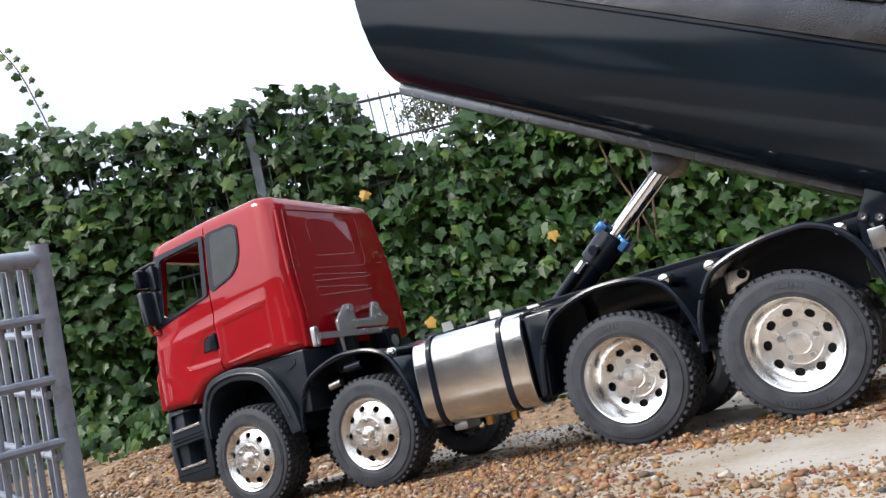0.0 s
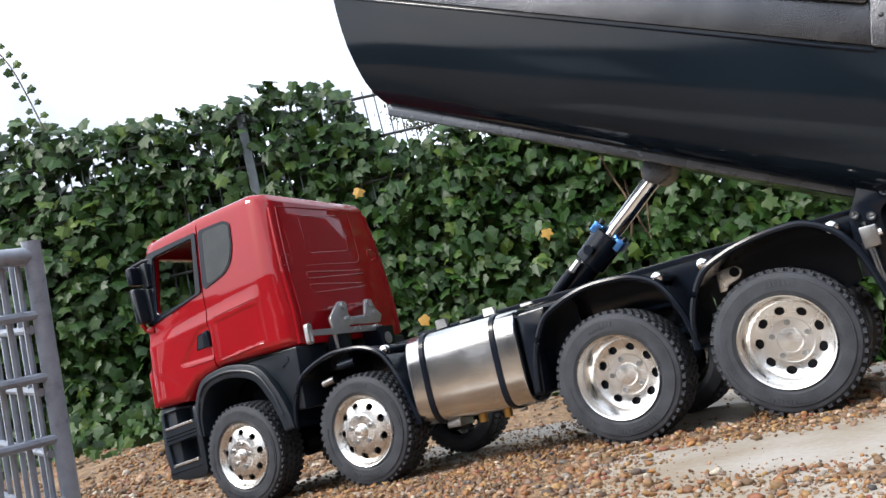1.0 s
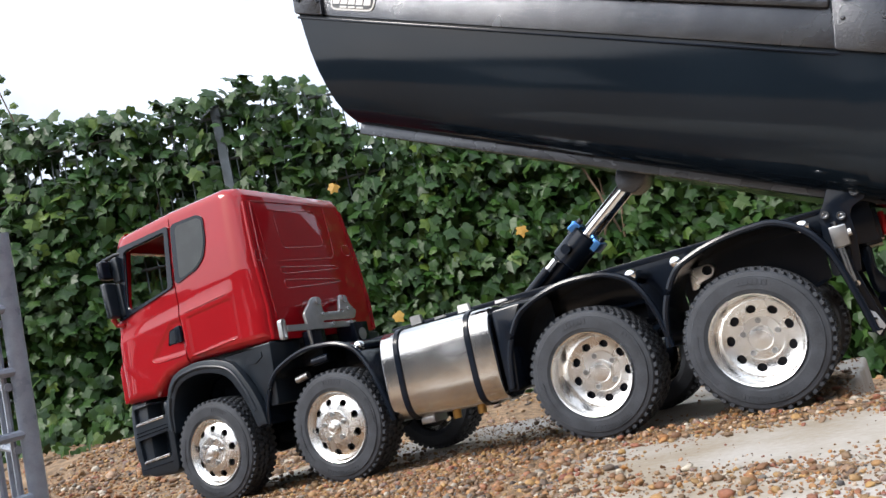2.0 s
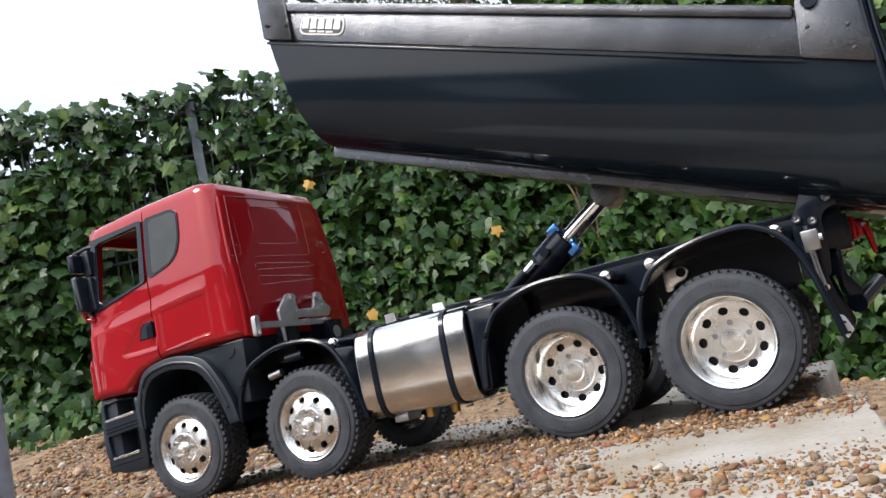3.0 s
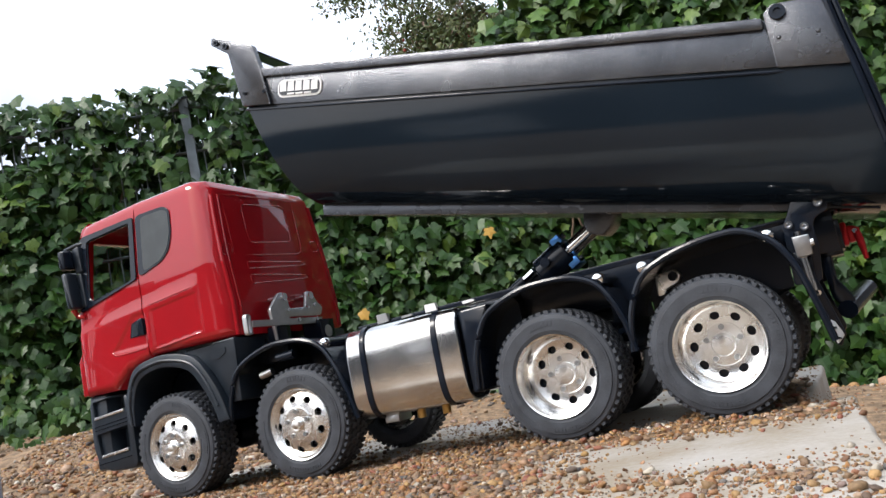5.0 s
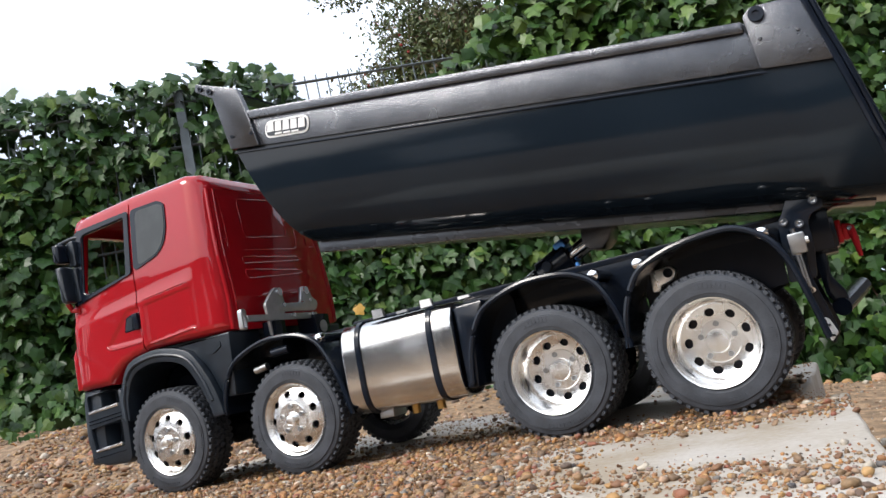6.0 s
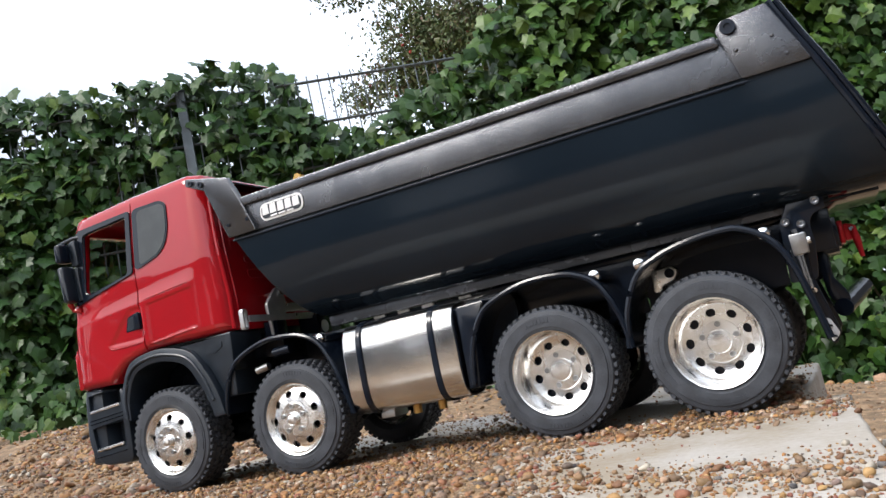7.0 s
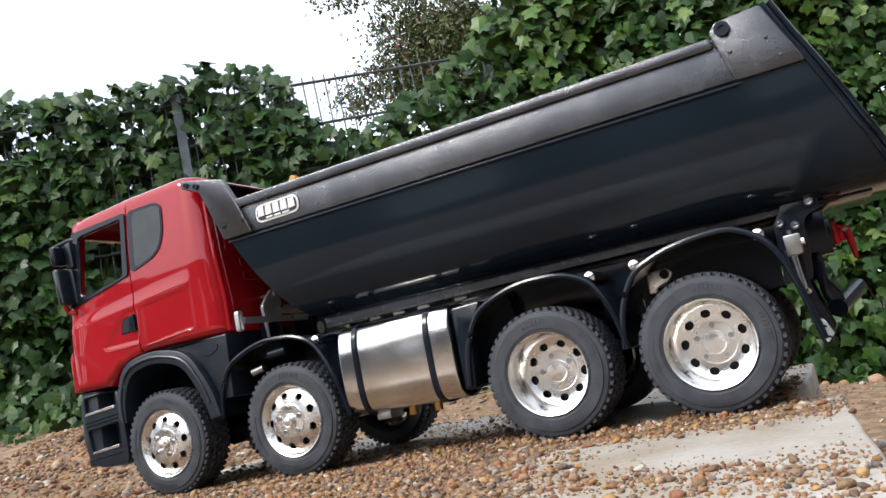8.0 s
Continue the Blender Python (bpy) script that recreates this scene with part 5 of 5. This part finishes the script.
def leaf_shape(seed):
    """A five-lobed ivy leaf about 1 across, folded along its midrib: vertices and faces. Tip towards -z, face towards -y."""
    rs = random.Random(seed)
    lob = [(0.0, -0.62), (0.08, -0.46), (0.15, -0.31), (0.28, -0.30), (0.42, -0.25), (0.38, -0.12), (0.32, -0.01), (0.39, 0.10), (0.44, 0.23), (0.30, 0.29), (0.16, 0.33), (0.05, 0.27)]
    if seed % 3 == 2:        # broad, barely lobed
        lob = [(0.0, -0.64), (0.10, -0.46), (0.20, -0.33), (0.34, -0.24), (0.44, -0.14), (0.37, -0.01), (0.37, 0.12), (0.36, 0.26), (0.20, 0.33), (0.05, 0.27)]
    if seed % 3 == 1:
        lob = [(0.0, -0.66), (0.08, -0.50), (0.15, -0.36), (0.22, -0.28), (0.36, -0.27), (0.48, -0.22), (0.41, -0.09), (0.34, 0.04), (0.39, 0.16), (0.38, 0.27), (0.20, 0.32), (0.06, 0.27)]
    fold, droop = rs.uniform(0.10, 0.30), rs.uniform(0.05, 0.30)
    def lift(x, z):
        return -(-fold * abs(x) + droop * 0.5 * ((z - 0.1) ** 2) * -1) + 0.05 * math.sin(9 * x + seed) * abs(x)
    out = []
    for s in (1, -1):
        for x, z in (lob if s > 0 else lob[::-1][:-1]):
            x, z = s * x * rs.uniform(0.9, 1.1), z * rs.uniform(0.95, 1.05)
            out.append((x, lift(x, z), z))
    mid = [(0.0, lift(0, 0.1), 0.12), (0.0, lift(0, -0.2), -0.22)]
    verts = out + mid
    n = len(out)
    a, b = n, n + 1
    faces = []
    for i in range(n):
        j = (i + 1) % n
        za = (out[i][2] + out[j][2]) / 2
        faces.append((i, j, b if za < -0.12 else a))
    # bridge between the two midrib points
    for i in range(n):
        j = (i + 1) % n
        k = (i - 1) % n
        z0, z1 = (out[k][2] + out[i][2]) / 2, (out[i][2] + out[j][2]) / 2
        if (z0 < -0.12) != (z1 < -0.12):
            faces.append((i, a, b))
    # a short stalk
    m = len(verts)
    verts += [(-0.015, 0.0, 0.12), (0.015, 0.0, 0.12), (0.012, 0.16, 0.48), (-0.012, 0.16, 0.48)]
    faces.append((m, m + 1, m + 2, m + 3))
    return verts, faces


SHAPES = [leaf_shape(k) for k in range(9)]


def leaf_mesh(rows, name, material):
    """Leaves as one mesh: rows of (shape, matrix)."""
    V, F = [], []
    for k, m in rows:
        v, f = SHAPES[k]
        b = len(V)
        V += [tuple(m @ Vector(p)) for p in v]
        F += [tuple(i + b for i in q) for q in f]
    me = bpy.data.meshes.new(name)
    me.from_pydata(V, [], F)
    me.materials.append(material)
    return me


def ivy():
    rs = random.Random(11)
    hedge = tagged(new("ivy_hedge"), "dense dark green ivy climbing over a bar fence", "hedge")
    seg = [(Vector(a), Vector(b)) for a, b in zip(FRONT, FRONT[1:])]
    lens = [(b - a).length for a, b in seg]
    rows, singles, lit_rows = [], [], []
    total = sum(lens)
    def spot(depth_lo, depth_hi):
        d = rs.uniform(0, total)
        for (a, b), l in zip(seg, lens):
            if d <= l:
                break
            d -= l
        p = a + (b - a) * (d / l)
        u = (b - a).normalized()
        nrm = Vector((u.y, -u.x))
        return p, nrm, rs.uniform(depth_lo, depth_hi)
    def put(p, nrm, z, back, size, k=None):
        lump = 0.10 * noise.noise((p.x * 1.6, z * 1.6, 3.0)) + 0.05 * noise.noise((p.x * 4, z * 4, 7.0))
        q = p - nrm * (back - lump)
        yaw = math.atan2(nrm.x, -nrm.y) + rs.gauss(0, 0.55)
        m = Matrix.LocRotScale((q.x, q.y, z), Euler((rs.gauss(-0.42, 0.38), rs.gauss(0, 0.45), yaw)), (size,) * 3)
        return (rs.randrange(9) if k is None else k, m)
    n = 0
    while n < 24000:
        p, nrm, back = spot(-0.02, 0.17)
        if not -3.2 < p.x < 1.9:
            continue
        top, low = along(TOPS_AT, p.x), terrain(p.x, p.y, False) - 0.03
        z = rs.uniform(low, top + 0.03)
        gap = top - z
        # thin patches below the crest, where sky and bars show
        thin = noise.noise((p.x * 3.2, z * 4.5, 5.0))
        if p.x < -1.4 and gap < 0.30 and z > 1.2 and thin > 0.25 and gap > 0.10:
            if rs.random() < 0.88:
                continue
        elif gap < 0.07 and rs.random() < 0.2 + 0.8 * thin:
            continue
        hole = noise.noise((p.x * 5 + 40, z * 5, 1.0))
        if back < 0.07 and hole > 0.28 and rs.random() < 0.8:
            continue
        size = rs.uniform(0.048, 0.088)
        if p.x > -0.6 and z > 1.4:
            size *= 1.12
        r = put(p, nrm, z, back, size)
        n += 1
        # high on the right, over half the leaves get the painted-in brightness
        if p.x > -0.75 and z > 1.25 + 0.25 * noise.noise((p.x * 2, z * 2, 9.0)) and rs.random() < 0.55:
            lit_rows.append(r)
        elif back < 0.015 and len(singles) < 300 and -2.3 < p.x < 0.8:
            singles.append(r)
        else:
            rows.append(r)
    # deep layer that keeps the inside dark
    for i in range(24000):
        p, nrm, back = spot(0.16, 0.30)
        if i > 10000 and p.x < -0.9:
            continue
        top, low = along(TOPS_AT, p.x) - 0.20, terrain(p.x, p.y, False) - 0.03
        if p.x > -0.5:
            top += 0.2
        rows.append(put(p, nrm, rs.uniform(low, top), back, rs.uniform(0.08, 0.12)))
    # low ivy creeping out from the foot of the hedge
    for i in range(1600):
        p, nrm, back = spot(-1.0, 0.0)
        back *= abs(back) * (0.6 + 0.5 * noise.noise((p.x * 2.5, 0.0, 8.0)))
        x, y = p - nrm * back
        size = rs.uniform(0.040, 0.068)
        m = Matrix.LocRotScale((x, y, terrain(x, y, False) + rs.uniform(0.01, 0.14)), Euler((rs.gauss(-0.35, 0.35), rs.gauss(0, 0.5), rs.gauss(0.3, 0.6))), (size,) * 3)
        (lit_rows if rs.random() < 0.06 else rows).append((rs.randrange(9), m))
    fo = new("foliage", leaf_mesh(rows, "foliage", LEAF))
    fo.parent = hedge
    tagged(fo, kind="stuff")
    yo = new("young_foliage", leaf_mesh(lit_rows, "young_foliage", LEAF_LIT))
    yo.parent = hedge
    tagged(yo, "ivy leaves in lighter green, for stronger light", kind="stuff")
    kinds = [leaf_mesh([(k, Matrix.Identity(4))], "ivy_leaf", LEAF_ONE) for k in range(9)]
    for k, m in singles:
        o = new("ivy_leaf", kinds[k])
        o.parent = hedge
        o.matrix_basis = m
    # single yellowed leaves
    yk = [leaf_mesh([(k, Matrix.Identity(4))], "ivy_leaf", YELLOWLEAF) for k in range(3)]
    for k, (x, y, z) in enumerate(((-1.230, 1.997, 1.046), (-0.656, 2.379, 0.700), (-1.157, 2.126, 0.490))):
        o = new("ivy_leaf", yk[k % 3])
        o.parent = hedge
        o.matrix_basis = Matrix.LocRotScale((x, y, z), Euler((-0.2, 0.5 - 0.5 * k, 0.55)), (0.055,) * 3)
        tagged(o, "yellowed ivy leaf")
    # woody runners
    st = B()
    for i in range(46):
        p, nrm, back = spot(0.14, 0.24)
        if not -3 < p.x < 1.6:
            continue
        z0 = terrain(p.x, p.y, False)
        x, y = p - nrm * back
        pts = [(x, y, z0)]
        for k in range(7):
            x += rs.uniform(-0.07, 0.07)
            y += rs.uniform(-0.04, 0.04)
            pts.append((x, y, z0 + (along(TOPS_AT, p.x) - z0 - 0.35) * (k + 1) / 7.3))
        tube(st, spline(pts, 3), 0.005, 6, False)
    part("runner", st, STEM, hedge, "woody ivy stems", kind="stuff")
    # the long shoot that stands up over the crest
    base, tip = Vector((-2.098, 1.269, 1.54)), Vector((-2.150, 1.140, 1.915))
    bend = [base, base.lerp(tip, 0.35) + Vector((0.012, 0, 0.0)), base.lerp(tip, 0.7) + Vector((0.014, 0, 0)), tip + Vector((-0.015, 0, -0.005))]
    shoot = part("shoot", tube(B(), spline([tuple(p) for p in bend], 5), 0.0028, 6), STEM, hedge, "bare upright ivy shoot with small leaves")
    line = spline([tuple(p) for p in bend], 5)
    for k in range(16):
        p = Vector(line[min(len(line) - 1, k)])
        o = new("ivy_leaf", kinds[2])
        o.parent = hedge
        side = -1 if k % 2 else 1
        o.matrix_basis = Matrix.LocRotScale(p + Vector((0.022 * side, 0.012 * side, 0.008)), Euler((rs.uniform(-0.3, 0.3), 0.9 * side, 0.6)), (rs.uniform(0.030, 0.048),) * 3)


ivy()


def bar_fence():
    f = tagged(new("bar_fence"), "grey-green double-rod metal fence overgrown with ivy", "fence")
    a, u = Vector((-3.0, 1.0)), Vector((0.790, 0.613))
    length = 3.75
    def zt(d):
        return 1.515 + 0.030 * d
    rodm = tube(B(), [(0, 0, -1.45), (0, 0, 0.0)], 0.0030, 6)
    first = part("upright_rod", rodm, FENCE, f)
    for k in range(int(length / 0.05)):
        o = first if k == 0 else new("upright_rod", first.data)
        o.parent = f
        p = a + u * (0.05 * k)
        o.location = (p.x, p.y, zt(0.05 * k) + 0.028)
    for i in range(7):
        for off in (-0.006, 0.006):
            nn = Vector((u.y, -u.x)) * off
            p, q = a + nn, a + u * length + nn
            part("cross_rod", tube(B(), [(p.x, p.y, zt(0) - 0.2 * i), (q.x, q.y, zt(length) - 0.2 * i)], 0.0042, 6), FENCE, f)
    for d in (1.60,):
        p = a + u * d
        bm = B()
        w = Vector((u.y, -u.x))
        box(bm, -0.020, 0.020, -0.03, 0.03, -1.6, 0.035, 0.004)
        post = part("post", bm, FENCE, f, "grey square fence post")
        post.matrix_basis = pose(p.x + w.x * 0.005, p.y + w.y * 0.005, zt(d), 0, 0, math.degrees(math.atan2(u.y, u.x)))
        part("post_cap", box(B(), -0.022, 0.022, -0.032, 0.032, 0.035, 0.043, 0.002), PLASTIC, post)


bar_fence()


# ---- berry tree behind the fence ----
def tree():
    rs = random.Random(23)
    t = tagged(new("berry_tree"), "small-leaved tree with red berries behind the fence", "tree")
    bx, by = -0.50, 4.9
    wood = tube(B(), spline([(bx, by, -0.1), (bx + 0.05, by, 0.9), (bx - 0.05, by, 1.8), (bx + 0.05, by, 2.7)], 4), [0.10 - 0.0045 * k for k in range(13)], 10)
    limbs = []
    for k in range(15):
        a = rs.uniform(0, 6.28)
        z = rs.uniform(1.7, 2.7)
        r = rs.uniform(0.8, 1.45)
        e = (bx + math.cos(a) * r, by + math.sin(a) * r * 0.8, z + rs.uniform(0.2, 1.2))
        m = ((bx + e[0]) / 2, (by + e[1]) / 2, (z + e[2]) / 2 + 0.12)
        tube(wood, spline([(bx, by, z), m, e], 4), [0.035 - 0.0035 * j for j in range(9)], 6)
        limbs.append((Vector((bx, by, z)), Vector(m), Vector(e)))
    part("trunk", wood, STEM, t, "grey-brown trunk and limbs")
    V, F = [], []
    def leafy(c, n, spread):
        for _ in range(n):
            d = Vector((rs.gauss(0, 1), rs.gauss(0, 1), rs.gauss(0, 0.8))) * spread
            q = c + d
            m = Matrix.LocRotScale(q, Euler((rs.uniform(-1.2, 1.2), rs.uniform(-1.2, 1.2), rs.uniform(0, 6.28))), (rs.uniform(0.014, 0.026),) * 3)
            b = len(V)
            V.extend(tuple(m @ Vector(p)) for p in ((0, 0, 0.9), (0.42, 0.12, 0.2), (0.30, 0.10, -0.5), (0, 0, -0.9), (-0.30, 0.10, -0.5), (-0.42, 0.12, 0.2)))
            F.extend(((b, b + 1, b + 2, b + 3), (b, b + 3, b + 4, b + 5)))
    clumps = []
    for a, m, e in limbs:
        for j in range(13):
            s = rs.uniform(0.35, 1.1)
            base = a.lerp(e, s) + Vector((rs.gauss(0, 0.20), rs.gauss(0, 0.20), rs.gauss(0, 0.18)))
            clumps.append(base)
    for k in range(60):                      # crown towards the open side and above
        clumps.append(Vector((bx + rs.gauss(0.0, 0.52), by + rs.gauss(-0.2, 0.5), 2.95 + rs.gauss(0, 0.40))))
    # sprays that reach out over the fence
    for x, y, z in ((-2.10, 4.25, 3.18), (-1.95, 4.25, 3.12), (-1.85, 4.3, 3.22), (-1.70, 4.35, 3.05), (-1.62, 4.35, 2.90), (-1.55, 4.4, 2.78), (-1.50, 4.4, 2.72), (-1.75, 4.4, 2.40), (-1.65, 4.4, 2.36), (-1.5, 4.5, 2.35), (-1.55, 4.5, 2.2), (-1.35, 4.5, 2.5), (-1.2, 4.5, 2.4), (-1.3, 4.6, 2.15), (-2.22, 4.4, 2.44), (-2.14, 4.4, 2.34), (-1.88, 4.4, 2.42), (-1.72, 4.4, 2.53), (-1.89, 4.4, 2.57), (-1.70, 4.4, 2.25), (-1.56, 4.4, 2.36), (-1.75, 4.4, 2.72), (-1.54, 4.4, 2.80), (-1.41, 4.4, 2.57), (-1.39, 4.4, 2.30), (-2.0, 4.4, 2.38), (-1.6, 4.4, 2.62), (-1.45, 4.4, 2.45), (-1.62, 4.4, 2.48), (-1.5, 4.4, 2.68)):
        clumps.append(Vector((x, y, z)))
    for c in clumps:
        leafy(c, 270, 0.088)
    me = bpy.data.meshes.new("crown")
    me.from_pydata(V, [], F)
    me.materials.append(TREELEAF)
    cr = new("crown", me)
    cr.parent = t
    tagged(cr, "loose crown of small green leaves", kind="stuff")
    bm = B()
    for c in rs.sample(clumps, 110):
        for _ in range(3):
            bmesh.ops.create_icosphere(bm, subdivisions=1, radius=0.013, matrix=Matrix.Translation(c + Vector((rs.gauss(0, 0.06), rs.gauss(0, 0.06), rs.gauss(0, 0.06)))))
    part("berry", bm, BERRY, t, "red berries", kind="stuff")


tree()


# ---- wire crate beside the slab ----
CRATE_TOP, CRATE_LOW = (-0.2775, -0.0735, 0.3279), (-0.3266, -0.0363, 0.0879)


def crate():
    T0 = Vector(CRATE_TOP)
    up = (T0 - Vector(CRATE_LOW)).normalized()
    left = Vector((-0.034, -0.020, 0.002))
    left = (left - up * left.dot(up)).normalized()
    away = left.cross(up).normalized()
    if away.y < 0:
        away = -away
    left, away = left * math.cos(0.75) - away * math.sin(0.75), left * math.sin(0.75) + away * math.cos(0.75)
    c = tagged(new("wire_crate"), "grey plastic-coated wire crate standing on the gravel", "wire crate")
    rot3 = Matrix((left, away, up)).transposed().to_4x4()
    c.matrix_world = Matrix.Translation(T0) @ rot3
    H, Wd, D = 0.390, 0.468, 0.312
    def rod(pts, r, name="wire", seg=8):
        return part(name, tube(B(), pts, r, seg), CARTGREY, c)
    for x in (0.0, Wd):
        for y in (0.0, D):
            rod([(x, y, 0.0), (x, y, 0.005), (x, y, -H)], [0.0078, 0.0099, 0.0099], "corner_post", 16)
    for y in (0.0, D):
        rod([(0, y, -0.0110), (Wd, y, -0.0110)], 0.0098, "top_rail", 12)
    for x in (0.0, Wd):
        rod([(x, 0, -0.0110), (x, D, -0.0110)], 0.0098, "top_rail", 12)
    for k in range(5):
        z = -0.0767 - 0.0689 * k
        rod([(0, -0.0026, z), (Wd, -0.0026, z)], 0.0052, "cross_wire")
        rod([(0, D, z), (Wd, D, z)], 0.0052, "cross_wire")
        rod([(Wd, 0, z), (Wd, D, z)], 0.0052, "cross_wire")
        rod([(0.013, 0.0, z - 0.016), (0.016, D, z - 0.016)], 0.0047, "cross_wire")
    for k in range(26):
        x = 0.0163 + 0.0169 * k
        rod([(x, 0.005, -0.016), (x, 0.005, -H + 0.01)], 0.0034, "upright_wire", 6)
        if k % 2:
            rod([(x, D, -0.016), (x, D, -H + 0.01)], 0.0034, "upright_wire", 6)
    for k in range(8):
        y = 0.0364 * (k + 1)
        rod([(0.013, y, -0.016), (0.013, y, -H + 0.01)], 0.0034, "upright_wire", 6)


crate()


# ---- unseen walls, added to block low sky to the east and south ----
# added to darken the cab's back wall
part("screen_wall_east", box(B(), 4.2, 4.5, -8.0, 10.0, -0.5, 3.0), SCREEN_GREY, None, "unseen dark grey wall that blocks low sky", "wall", "structure")
# its height sets where the sky ends in the dump body's reflections
part("screen_wall_south", box(B(), -14, 14, -8.3, -8.0, -0.4, 2.15), SCREEN_GREY, None, "unseen dark grey wall that blocks low sky", "wall", "structure")



def wall_window(x, z, w, h):
    """A white-framed window with a pale blind, proud of the wall."""
    f = tagged(new("window_1"), "white window with a pale blind", "window", "", "structure")
    f.location = (x, -8.0, z)
    for x0, x1, z0, z1 in ((-w / 2 - 0.08, -w / 2, -h / 2, h / 2), (w / 2, w / 2 + 0.08, -h / 2, h / 2), (-w / 2 - 0.08, w / 2 + 0.08, h / 2, h / 2 + 0.08), (-w / 2 - 0.08, w / 2 + 0.08, -h / 2 - 0.08, -h / 2)):
        part("window_frame", box(B(), x0, x1, 0.004, 0.06, z0, z1), WHITE, f)
    part("pane", box(B(), -w / 2, w / 2, 0.004, 0.02, -h / 2, h / 2), WHITE, f)


wall_window(-3.1, 1.0, 1.3, 1.1)
wall_window(0.6, 1.4, 0.5, 0.9)
motions()
